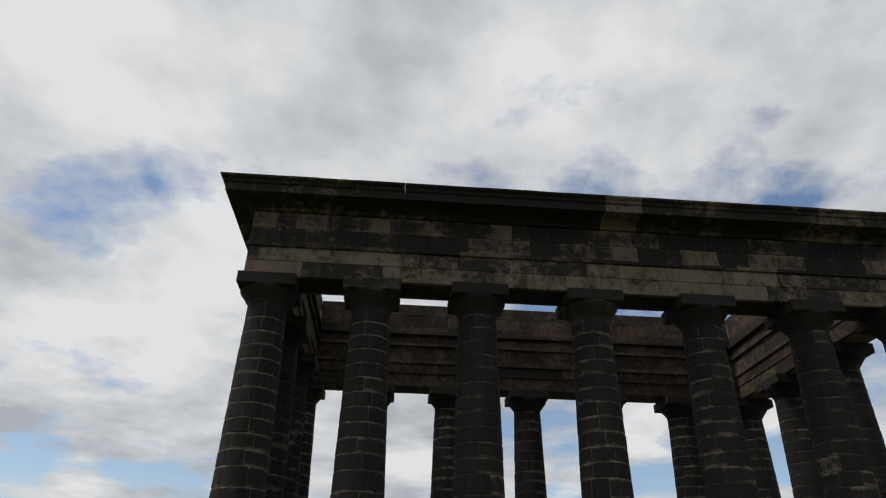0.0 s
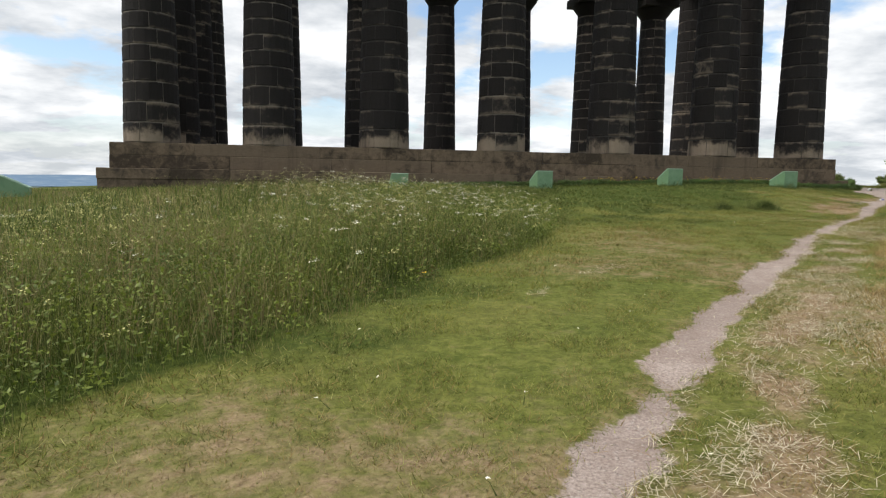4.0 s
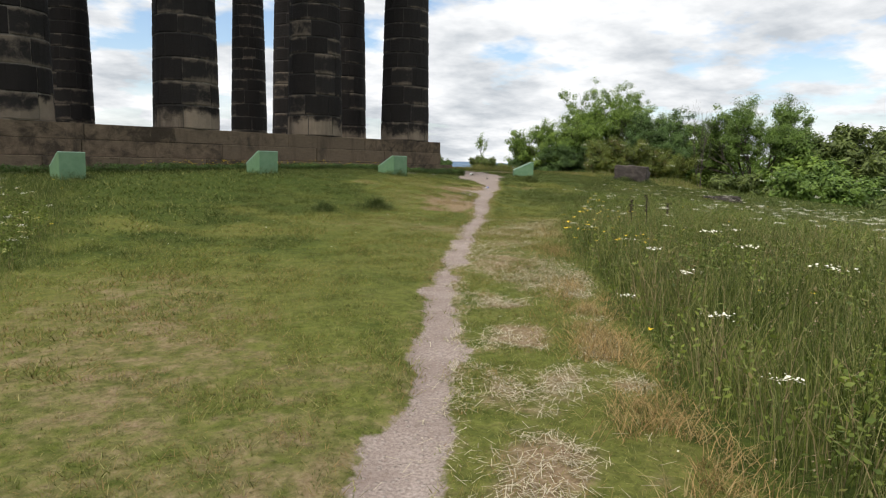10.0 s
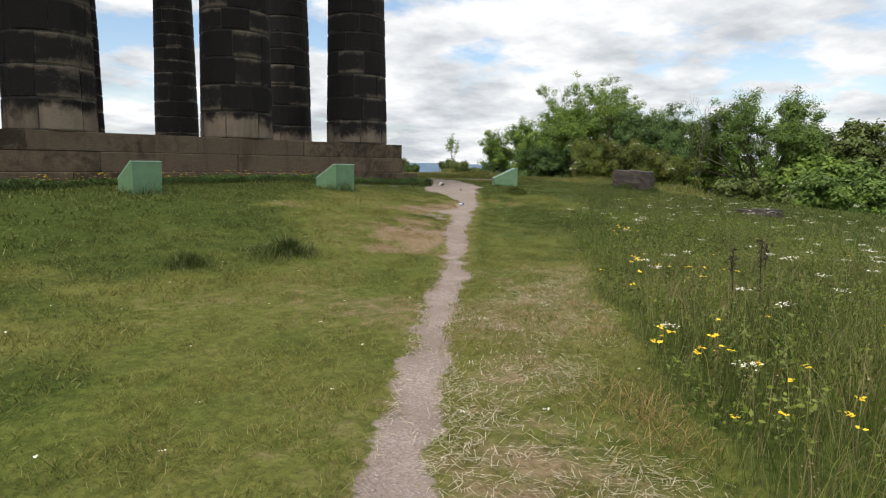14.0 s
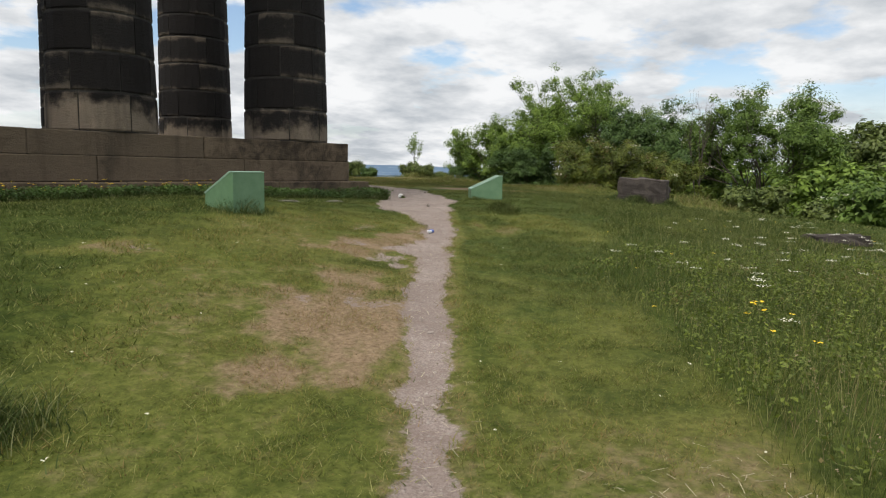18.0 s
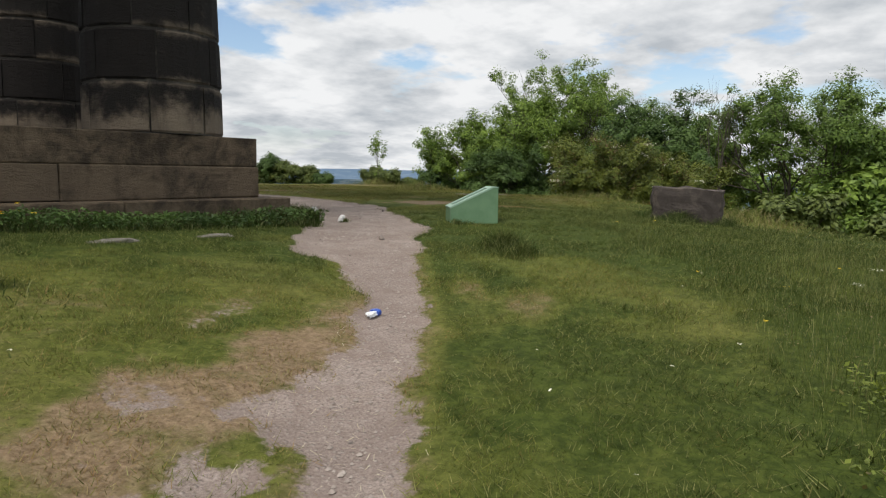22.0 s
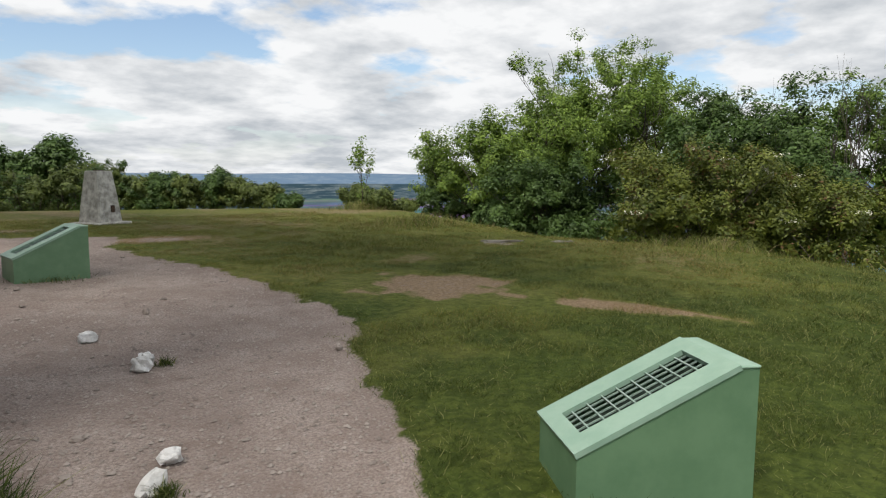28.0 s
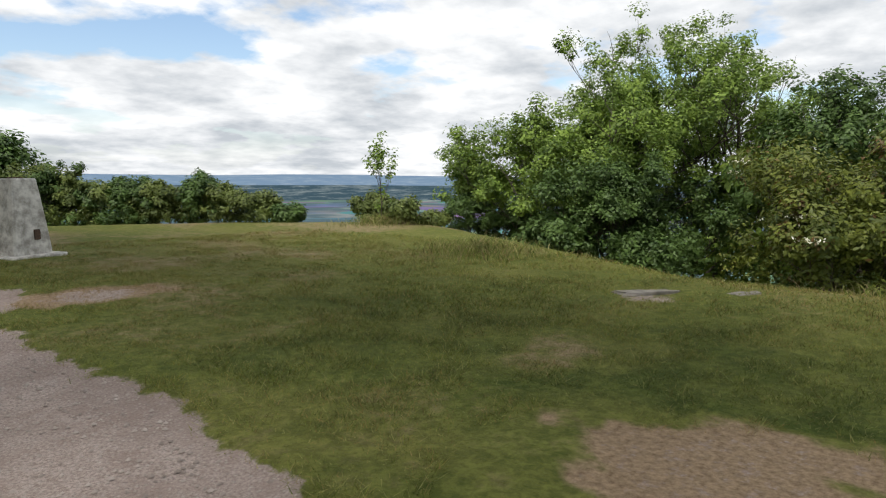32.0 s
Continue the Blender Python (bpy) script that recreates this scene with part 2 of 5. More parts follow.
def plain_material(name, a, b, scale=6.0, rough=0.6, spec=0.4, bump=0.0, metal=0.0):
    n = Nodes(name, rough, spec)
    n.b.inputs["Metallic"].default_value = metal
    n.colour(n.mix(n.ramp(n.noise(scale, 6, 0.65), 0.3, 0.7), a, b))
    if bump:
        n.bump(n.noise(scale * 3, 7, 0.7), 0.5, bump)
    return n.m


GROUND = ground_material()
LAWN = grass_material("mown grass", (0.054, 0.086, 0.012), (0.238, 0.258, 0.048), (0.29, 0.190, 0.082))
MEADOW = grass_material("meadow grass", (0.056, 0.098, 0.014), (0.245, 0.272, 0.060), (0.32, 0.24, 0.13), 0.28, 3.0)
LUSH = grass_material("lush tuft grass", (0.045, 0.085, 0.020), (0.130, 0.180, 0.046), (0.2, 0.17, 0.09))
WEED = grass_material("rank dark weeds", (0.024, 0.040, 0.011), (0.075, 0.100, 0.028), (0.1, 0.09, 0.05))
PARCHED = grass_material("parched fringe grass", (0.13, 0.125, 0.035), (0.36, 0.265, 0.110), (0.44, 0.295, 0.130))
STRAW = grass_material("cut straw", (0.42, 0.36, 0.25), (0.66, 0.60, 0.46), (0.54, 0.47, 0.34), 0.1)
ASH_LEAF = leaf_material("ash leaves", (0.055, 0.115, 0.016), (0.215, 0.305, 0.050))
DARK_LEAF = leaf_material("dark shrub leaves", (0.040, 0.085, 0.020), (0.095, 0.155, 0.036))
ELDER_LEAF = leaf_material("elder leaves", (0.046, 0.078, 0.011), (0.155, 0.178, 0.028), (0.120, 0.068, 0.020), 0.03)
BRIGHT_LEAF = leaf_material("bright fresh leaves", (0.058, 0.118, 0.017), (0.150, 0.222, 0.040))
HEDGE_LEAF = leaf_material("hedge leaves", (0.062, 0.098, 0.022), (0.150, 0.185, 0.046))
BARK = plain_material("grey-brown bark", (0.055, 0.045, 0.036), (0.15, 0.13, 0.105), 14, 0.9, 0.2, 0.02)
PETAL_WHITE = plain_material("cream white petals", (0.60, 0.59, 0.44), (0.82, 0.80, 0.68), 3, 0.8, 0.2)
PETAL_CREAM = plain_material("fading cream umbels", (0.30, 0.29, 0.09), (0.52, 0.49, 0.21), 4, 0.8, 0.2)
PETAL_YELLOW = plain_material("yellow petals", (0.75, 0.50, 0.02), (0.85, 0.63, 0.03), 30, 0.6, 0.3)
STALK = plain_material("green flower stalk", (0.070, 0.105, 0.030), (0.12, 0.15, 0.05), 20, 0.8, 0.2)
DEAD_STALK = plain_material("dark dead stalk", (0.035, 0.026, 0.022), (0.075, 0.055, 0.045), 30, 0.9, 0.2)
CONCRETE = plain_material("whitewashed concrete", (0.27, 0.25, 0.22), (0.66, 0.64, 0.59), 7, 0.9, 0.2, 0.012)
RUST = plain_material("rusted iron plate", (0.05, 0.035, 0.028), (0.12, 0.07, 0.045), 18, 0.8, 0.3)
WHITE_ROCK = plain_material("white painted rock", (0.45, 0.44, 0.42), (0.86, 0.85, 0.83), 9, 0.9, 0.2, 0.02)
PEBBLE = plain_material("pale pebbles", (0.20, 0.165, 0.145), (0.42, 0.365, 0.325), 4, 0.95, 0.1)
BOX_GREEN = plain_material("green painted steel", (0.115, 0.215, 0.115), (0.150, 0.262, 0.145), 5, 0.45, 0.45)
# lid and ridge cap: the brightness of a sky-facing top is put into the colour
BOX_TOP_LIT = plain_material("faded green paint lightened by sky", (0.26, 0.40, 0.30), (0.32, 0.46, 0.355), 6, 0.5, 0.4)
BOX_DARK = plain_material("dark lamp well", (0.010, 0.018, 0.014), (0.03, 0.045, 0.035), 8, 0.6, 0.3)
WIRE = plain_material("galvanised wire", (0.24, 0.34, 0.28), (0.34, 0.45, 0.38), 20, 0.5, 0.5)
SLAB = plain_material("bare grey slab", (0.15, 0.135, 0.115), (0.26, 0.24, 0.21), 8, 0.95, 0.2, 0.02)
CAN_WHITE = plain_material("crumpled white foil", (0.70, 0.71, 0.73), (0.86, 0.87, 0.88), 30, 0.35, 0.5)
CAN_BLUE = plain_material("blue printed foil", (0.02, 0.07, 0.40), (0.04, 0.12, 0.55), 30, 0.35, 0.5)
SEED = plain_material("grass seed husks", (0.20, 0.15, 0.095), (0.36, 0.28, 0.18), 25, 0.9, 0.1)
HERB_LEAF = leaf_material("meadow herb leaves", (0.050, 0.092, 0.012), (0.180, 0.215, 0.034), (0.17, 0.135, 0.045), 0.03, 0.3)


# ---- building helpers ----
def linked(name, mesh, material, parent=None, label=""):
    if material and not mesh.materials:
        mesh.materials.append(material)
    ob = new(name, mesh)
    if parent:
        ob.parent = parent
    if label:
        ob["label"] = label
    return ob


def part(name, bm, material, parent=None, label="", smooth=False):
    """Links a bmesh as one mesh object under a thing or a part."""
    mesh = bpy.data.meshes.new(name)
    bm.to_mesh(mesh)
    bm.free()
    if smooth:
        mesh.shade_smooth()
    return linked(name, mesh, material, parent, label)


def sheet(name, verts, faces, material, parent=None, label="", attrs=None, smooth=False):
    """Links arrays of vertices and of faces with one number of corners as a mesh object."""
    verts, faces = np.asarray(verts, np.float32), np.asarray(faces, np.int32)
    mesh = bpy.data.meshes.new(name)
    k = faces.shape[1]
    mesh.vertices.add(len(verts))
    mesh.vertices.foreach_set("co", verts.ravel())
    mesh.loops.add(faces.size)
    mesh.loops.foreach_set("vertex_index", faces.ravel())
    mesh.polygons.add(len(faces))
    mesh.polygons.foreach_set("loop_start", np.arange(0, faces.size, k, dtype=np.int32))
    for key, values in (attrs or {}).items():
        mesh.attributes.new(key, "FLOAT", "POINT").data.foreach_set("value", np.asarray(values, np.float32).ravel())
    mesh.update(calc_edges=True)
    if smooth:
        mesh.shade_smooth()
    return linked(name, mesh, material, parent, label)


def thing(name, place=(0, 0, 0), turn=0.0, **tags):
    """An Empty at the base of a thing, which parents its parts."""
    ob = new(name)
    ob.empty_display_size = 0.2
    ob.matrix_world = pose(*place, 0, 0, turn)
    return tagged(ob, **tags)


def box_bm(x0, x1, y0, y1, z0, z1, bevel=0.0, rough=0.0, rng=None):
    bm = bmesh.new()
    bmesh.ops.create_cube(bm, size=1, matrix=Matrix.LocRotScale(((x0 + x1) / 2, (y0 + y1) / 2, (z0 + z1) / 2), None, (x1 - x0, y1 - y0, z1 - z0)))
    if bevel:
        bmesh.ops.bevel(bm, geom=bm.edges[:], offset=bevel, segments=1, affect="EDGES")
    if rough:
        for v in bm.verts:
            v.co += Vector([rng.uniform(-rough, rough) for _ in range(3)])
    return bm


def tube(points, radii, sides=6):
    """Vertices and quads of a tapered tube along points."""
    points = [Vector(p) for p in points]
    verts, faces = [], []
    for k, p in enumerate(points):
        ahead = (points[min(k + 1, len(points) - 1)] - points[max(k - 1, 0)]).normalized()
        side = ahead.cross(Vector((0.31, 0.17, 0.93)) if abs(ahead.z) < 0.9 else Vector((1, 0, 0))).normalized()
        up = side.cross(ahead)
        for s in range(sides):
            a = 2 * math.pi * s / sides
            verts.append(p + (side * math.cos(a) + up * math.sin(a)) * radii[k])
    for k in range(len(points) - 1):
        for s in range(sides):
            a, b = k * sides + s, k * sides + (s + 1) % sides
            faces.append((a, b, b + sides, a + sides))
    return verts, faces


class Pile:
    """Gathers vertices and faces of many small pieces into one mesh."""

    def __init__(self):
        self.v, self.f = [], []

    def add(self, verts, faces):
        n = len(self.v)
        self.v += [tuple(p) for p in verts]
        self.f += [tuple(i + n for i in f) for f in faces]


def hash_noise(x, y, scale, seed=0):
    """Smooth value noise in 0..1 on arrays."""
    x, y = np.asarray(x, float) / scale, np.asarray(y, float) / scale
    i, j = np.floor(x), np.floor(y)
    u, v = x - i, y - j
    u, v = u * u * (3 - 2 * u), v * v * (3 - 2 * v)

    def corner(a, b):
        h = np.sin(a * 127.1 + b * 311.7 + seed * 74.7) * 43758.5453
        return h - np.floor(h)

    return (corner(i, j) * (1 - u) + corner(i + 1, j) * u) * (1 - v) + (corner(i, j + 1) * (1 - u) + corner(i + 1, j + 1) * u) * v


def fractal(x, y, scale, seed=0):
    return 0.55 * hash_noise(x, y, scale, seed) + 0.3 * hash_noise(x, y, scale / 2.3, seed + 1) + 0.15 * hash_noise(x, y, scale / 5.1, seed + 2)


def sstep(a, b, v):
    s = np.clip((v - a) / (b - a), 0.0, 1.0)
    return s * s * (3 - 2 * s)


# ---- the lie of the land ----
def terrain(x, y):
    """Height of the ground, on arrays."""
    x, y = np.asarray(x, float), np.asarray(y, float)
    p, q = 0.66 * x + 0.75 * y, 0.75 * x - 0.66 * y
    base = np.interp(p, [-60, -35, -30, -24, -17, -13, -9.8, -6.5, -3, 1, 6, 14, 30],
                     [-2.9, -1.35, -1.06, -0.84, -0.71, -0.73, -0.56, -0.40, -0.15, 0.04, 0.12, 0.2, 0.25])
    near = np.hypot(np.maximum(np.maximum(-x - 30.9, x - 0.4), 0), np.maximum(np.maximum(-0.4 - y, y - 16.6), 0))
    top = np.interp(x, [-31, -20, -15, -10, -5, 0], [-0.45, -0.25, -0.08, 0.08, 0.15, 0.1]) + 0.02 * np.clip(y, 0, 17)
    z = base + (top - base) * (1 - sstep(2.0, 12.0, near)) * (1 - sstep(-3, 2.5, q))
    z = z - 0.55 * sstep(5, 13, q) * (1 - sstep(2, 9, p)) - 0.7 * sstep(10, 26, q) * (1 - sstep(2, 9, p))
    edge = (x - 11.4) - 0.62 * np.maximum(0, y - 4)
    z = z - 1.7 * sstep(0, 8, edge) * sstep(-6, 2, p)
    z = z - 1.5 * sstep(19, 30, y)
    r = np.hypot(x + 6, y + 4)
    z = z - 5.0 * sstep(28, 60, r) - 103 * sstep(45, 420, r)
    z = z + 0.05 * (fractal(x, y, 1.7, 5) - 0.5) * (1 - sstep(30, 60, r))
    return z


def ground_at(x, y):
    return float(terrain(x, y))


TRAIL = [(-23.6, -26.0), (-22.3, -24.2), (-21.2, -22.9), (-20.3, -21.8), (-19.4, -20.95), (-18.3, -19.85), (-17.8, -19.25), (-16.8, -18.4),
         (-15.3, -16.85), (-14.2, -15.7), (-13.2, -14.85), (-12.2, -14.0), (-10.5, -12.45), (-9.0, -11.2), (-7.9, -10.1), (-6.2, -8.55),
         (-5.1, -7.6), (-3.9, -6.5), (-2.9, -5.75), (-2.2, -5.1), (-0.9, -3.6)]
TRAIL_HALF = [0.125, 0.125, 0.12, 0.12, 0.12, 0.14, 0.14, 0.128, 0.128, 0.136, 0.12, 0.112, 0.12, 0.152, 0.212, 0.212, 0.212, 0.23, 0.239, 0.258, 0.46]
YARD = [(-1.5, -3.9), (-0.3, -3.7), (0.55, -2.9), (1.75, -2.05), (2.5, -1.05), (3.1, -0.1), (3.9, 1.1), (4.75, 3.1), (4.85, 5.6), (4.95, 7.6),
        (5.6, 9.2), (3.4, 10.5), (0.45, 11), (0.45, -0.1), (0.3, -1.0), (-0.9, -1.9), (-1.6, -2.9)]


def trail_gap(x, y):
    """Distance to the edge of the trodden path, negative on it."""
    best = np.full(np.shape(x), 1e9)
    for k in range(len(TRAIL) - 1):
        (ax, ay), (bx, by) = TRAIL[k], TRAIL[k + 1]
        dx, dy = bx - ax, by - ay
        s = np.clip(((x - ax) * dx + (y - ay) * dy) / (dx * dx + dy * dy), 0, 1)
        half = TRAIL_HALF[k] + (TRAIL_HALF[k + 1] - TRAIL_HALF[k]) * s
        best = np.minimum(best, np.hypot(x - ax - s * dx, y - ay - s * dy) - half)
    return best


def yard_gap(x, y):
    """Distance to the edge of the gravelled corner, negative inside."""
    inside, best = np.zeros(np.shape(x), bool), np.full(np.shape(x), 1e9)
    for (ax, ay), (bx, by) in zip(YARD, YARD[1:] + YARD[:1]):
        dx, dy = bx - ax, by - ay
        s = np.clip(((x - ax) * dx + (y - ay) * dy) / (dx * dx + dy * dy), 0, 1)
        best = np.minimum(best, np.hypot(x - ax - s * dx, y - ay - s * dy))
        if dy:
            inside ^= ((ay > y) != (by > y)) & (x < dx * (y - ay) / dy + ax)
    return np.where(inside, -best, best)


def spot(x, y, cx, cy, rx, ry, turn=0.0, lo=0.1, hi=1.35):
    """1 in the middle of an oval spot, 0 outside it."""
    c, s = math.cos(radians(turn)), math.sin(radians(turn))
    u, v = ((x - cx) * c + (y - cy) * s) / rx, (-(x - cx) * s + (y - cy) * c) / ry
    return 1 - sstep(lo, hi, np.hypot(u, v) + 1.7 * (fractal(x, y, 0.55, 31) - 0.5))


WORN = [(5.95, 1.6, 0.85, 0.95, 20), (6.15, -0.6, 0.22, 1.5, 10), (6.2, 8.4, 1.3, 0.5, 0), (3.9, 11.2, 2.2, 0.45, 10), (10.4, 3.6, 0.7, 0.5, 30)]
SCORCHED = [(-4.4, -6.0, 2.3, 0.8, 25), (-7.3, -8.5, 2.4, 0.95, 42), (-8.4, -6.0, 1.1, 0.5, 0), (-3.9, -4.9, 1.0, 0.5, 20), (-1.6, -6.2, 0.8, 0.35, 40),
            (-20.75, -19.9, 0.55, 0.2, 45), (-19.8, -18.9, 0.45, 0.2, 30), (-1.4, -5.4, 0.6, 0.25, 45), (7.5, 3.3, 1.0, 0.4, 0)]


def dirt_mask(x, y):
    m = 1 - sstep(-0.13, 0.14, np.minimum(trail_gap(x, y), yard_gap(x, y) + 0.65 * (fractal(x, y, 0.8, 6) - 0.5)) + 0.34 * (fractal(x, y, 0.42, 3) - 0.5) + 0.22 * (fractal(x, y, 1.3, 4) - 0.5))
    m = np.maximum(m, 0.38 * spot(x, y, *WORN[0], 0.6, 1.1))
    for cx, cy, rx, ry, turn in WORN[2:]:
        m = np.maximum(m, 0.58 * spot(x, y, cx, cy, rx, ry, turn))
    m = np.maximum(m, 0.95 * spot(x, y, -4.9, -6.8, 1.35, 0.42, 40, 0.3, 1.05) * sstep(0.30, 0.44, fractal(x, y, 0.35, 35)))
    for cx, cy, rx, ry, turn in SCORCHED[:4]:
        m = np.maximum(m, 0.55 * spot(x, y, cx, cy, rx * 0.8, ry * 0.8, turn) * sstep(0.42, 0.62, fractal(x, y, 0.5, 33)))
    return m


def right_rim(p):
    """Cross-trail place of the edge of the uncut grass on the right, by place along the trail."""
    return np.interp(p, [-34, -31.5, -29.8, -26.9, -24.5, -21, -17.5, -13.3, -9.1, -4], [0.7, 0.73, 0.65, 0.76, 0.84, 1.28, 1.55, 2.45, 3.05, 5.0])


def left_rim(p):
    return np.interp(p, [-40, -33, -30.3, -26.3, -24.4, -21, -10], [-2.7, -3.1, -3.25, -3.45, -3.6, -4.6, -9.0])


def tall_right(x, y):
    p, q = 0.66 * x + 0.75 * y, 0.75 * x - 0.66 * y
    rim = q - right_rim(p) + 0.5 * (fractal(x, y, 0.9, 11) - 0.5)
    return sstep(-0.05, 0.5, rim) * np.interp(p, [-40, -27, -22, -17, -11, -3, 3], [0.85, 0.8, 0.62, 0.42, 0.26, 0.16, 0.0])


def tall_left(x, y):
    p, q = 0.66 * x + 0.75 * y, 0.75 * x - 0.66 * y
    rim = left_rim(p) - q + 0.6 * (fractal(x, y, 1.1, 12) - 0.5)
    return sstep(-0.05, 1.1, rim) * 0.76 * np.interp(x, [-36, -29, -25, -22, -19, -16.5, -10], [0.35, 0.5, 1.05, 1.05, 0.62, 0.28, 0.16]) * np.interp(y, [-7, -3], [1.0, 0.55])


def dry_mask(x, y):
    """How parched the grass is, 0 to 1."""
    p, q = 0.66 * x + 0.75 * y, 0.75 * x - 0.66 * y
    gap = trail_gap(x, y)
    m = 0.24 * sstep(0.42, 0.75, fractal(x, y, 2.6, 21)) + np.interp(p, [-32, -16, -10, -5, 1, 4, 8, 14], [0.28, 0.25, 0.15, 0.03, 0.03, 0.12, 0.27, 0.36]) - 0.17 * (1 - 0.7 * sstep(1, 6, p)) * sstep(1.2, 4.0, gap + 2.0 * (fractal(x, y, 3.0, 22) - 0.5))
    right = q - np.interp(p, [-36, -30, -20, -10, 0], [-0.6, -0.55, -0.1, 0.9, 2.0])
    swath = np.exp(-((gap - 0.50) / 0.42) ** 2) * (right > -0.3) * np.interp(p, [-36, -20, -14, -8], [0.85, 0.75, 0.45, 0.2])
    m = np.maximum(m, swath * (0.34 + 0.58 * sstep(0.32, 0.68, fractal(x, y, 0.5, 23))))
    rim = np.exp(-((q - right_rim(p) + 0.12) / 0.26) ** 2) * np.interp(p, [-36, -22, -15], [0.70, 0.6, 0.0]) * (0.15 + 0.85 * sstep(0.25, 0.7, fractal(x, y, 0.45, 29)))
    m = np.maximum(m, rim)
    for cx, cy, rx, ry, turn in WORN + SCORCHED:
        worn = 5.5 < cx < 6.3
        m = np.maximum(m, (1.0 if worn else 0.74 if rx > 1.2 else 0.5) * spot(x, y, cx, cy, rx, ry, turn, *((0.55, 1.15) if worn else (0.1, 1.35))))
    parched = np.exp(-((q + 0.9) / 1.3) ** 2) * np.interp(p, [-22, -17, -11, -8, -4], [0.0, 0.40, 0.42, 0.55, 0.1]) * (0.55 + 1.1 * (fractal(x, y, 1.1, 27) - 0.3))
    m = np.maximum(m, parched)
    m = np.maximum(m, 0.45 * (1 - sstep(0.0, 0.35, gap)))
    m = m * (1 - 0.8 * np.maximum(sstep(0.1, 0.35, tall_right(x, y)), sstep(0.2, 0.4, tall_left(x, y))))
    return np.clip(m, 0, 1)


def axis_steps(lo, hi, fine):
    """Fine steps from lo to hi and ever wider ones out to the horizon."""
    middle = np.arange(lo, hi, fine)
    out, step, far = [], fine, 0.0
    while far < 4600:
        step = min(step * 1.17, 160)
        far += step
        out.append(far)
    out = np.array(out)
    return np.concatenate([lo - out[::-1], middle, middle[-1] + out])


def build_ground():
    xs, ys = axis_steps(-26, 12, 0.125), axis_steps(-27, 13, 0.125)
    gx, gy = np.meshgrid(xs, ys)
    gx, gy = gx.ravel(), gy.ravel()
    gz = terrain(gx, gy)
    dirt = dirt_mask(gx, gy)
    gz = gz - 0.035 * dirt
    nx, ny = len(xs), len(ys)
    a = (np.arange(ny - 1)[:, None] * nx + np.arange(nx - 1)[None, :]).ravel()
    faces = np.stack([a, a + 1, a + nx + 1, a + nx], 1)
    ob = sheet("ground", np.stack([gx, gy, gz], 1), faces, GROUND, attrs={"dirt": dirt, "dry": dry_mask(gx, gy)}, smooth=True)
    tagged(ob, "grassy hilltop ground with a trodden dirt path and gravel", "ground", kind="structure")


build_ground()


def gridded(field, step):
    """A quicker stand-in for a field of the plan: looked up between the knots of a grid."""
    xs, ys = np.arange(-52.0, 20.0, step), np.arange(-46.0, 20.0, step)
    table = field(*np.meshgrid(xs, ys))

    def looked_up(x, y):
        u = np.clip((np.asarray(x, float) + 52.0) / step, 0, len(xs) - 1.001)
        v = np.clip((np.asarray(y, float) + 46.0) / step, 0, len(ys) - 1.001)
        i, j = u.astype(int), v.astype(int)
        u, v = u - i, v - j
        return (table[j, i] * (1 - u) + table[j, i + 1] * u) * (1 - v) + (table[j + 1, i] * (1 - u) + table[j + 1, i + 1] * u) * v

    return looked_up


dirt_mask, dry_mask, trail_gap, yard_gap = gridded(dirt_mask, 0.07), gridded(dry_mask, 0.1), gridded(trail_gap, 0.1), gridded(yard_gap, 0.1)
tall_right, tall_left = gridded(tall_right, 0.1), gridded(tall_left, 0.1)


def build_far_hills():
    """Low ridges all round the horizon; blue haze is put into their glowing colour."""
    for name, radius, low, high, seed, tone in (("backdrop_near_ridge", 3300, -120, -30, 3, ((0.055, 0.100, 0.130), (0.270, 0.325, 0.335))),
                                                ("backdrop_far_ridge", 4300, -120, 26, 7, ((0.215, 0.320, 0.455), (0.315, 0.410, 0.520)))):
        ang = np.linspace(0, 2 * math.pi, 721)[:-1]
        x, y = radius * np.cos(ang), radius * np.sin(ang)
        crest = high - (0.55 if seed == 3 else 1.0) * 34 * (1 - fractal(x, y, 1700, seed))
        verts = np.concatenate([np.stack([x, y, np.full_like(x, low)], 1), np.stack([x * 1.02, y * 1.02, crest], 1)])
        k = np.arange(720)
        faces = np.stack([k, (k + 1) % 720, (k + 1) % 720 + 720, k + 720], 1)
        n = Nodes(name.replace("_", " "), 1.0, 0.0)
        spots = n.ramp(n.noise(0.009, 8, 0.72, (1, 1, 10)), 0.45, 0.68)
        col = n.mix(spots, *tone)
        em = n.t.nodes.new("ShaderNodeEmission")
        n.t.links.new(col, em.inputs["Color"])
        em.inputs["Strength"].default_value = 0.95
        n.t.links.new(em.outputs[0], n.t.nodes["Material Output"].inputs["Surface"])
        tagged(sheet(name, verts, faces, n.m), "distant fields and hills with blue haze put into their glowing colour", "backdrop", kind="structure")


build_far_hills()


# ---- the monument ----
COL_X = [-29.2, -24.87, -20.35, -15.42, -10.5, -5.62, -1.22]
COL_Y = [0.98, 5.5, 10.38, 15.26]
DECK, NECK, CAP_TOP = 1.35, 10.75, 12.0
R_LOW, R_HIGH = 1.01, 0.80
COURSES, RING = 15, 7
monument = thing("monument", label="blackened sandstone temple monument with open rows of round columns", category="monument")


def shaft_radius(z):
    s = (z - DECK) / (NECK - DECK)
    return R_LOW + (R_HIGH - R_LOW) * (0.75 * s + 0.25 * s * s)


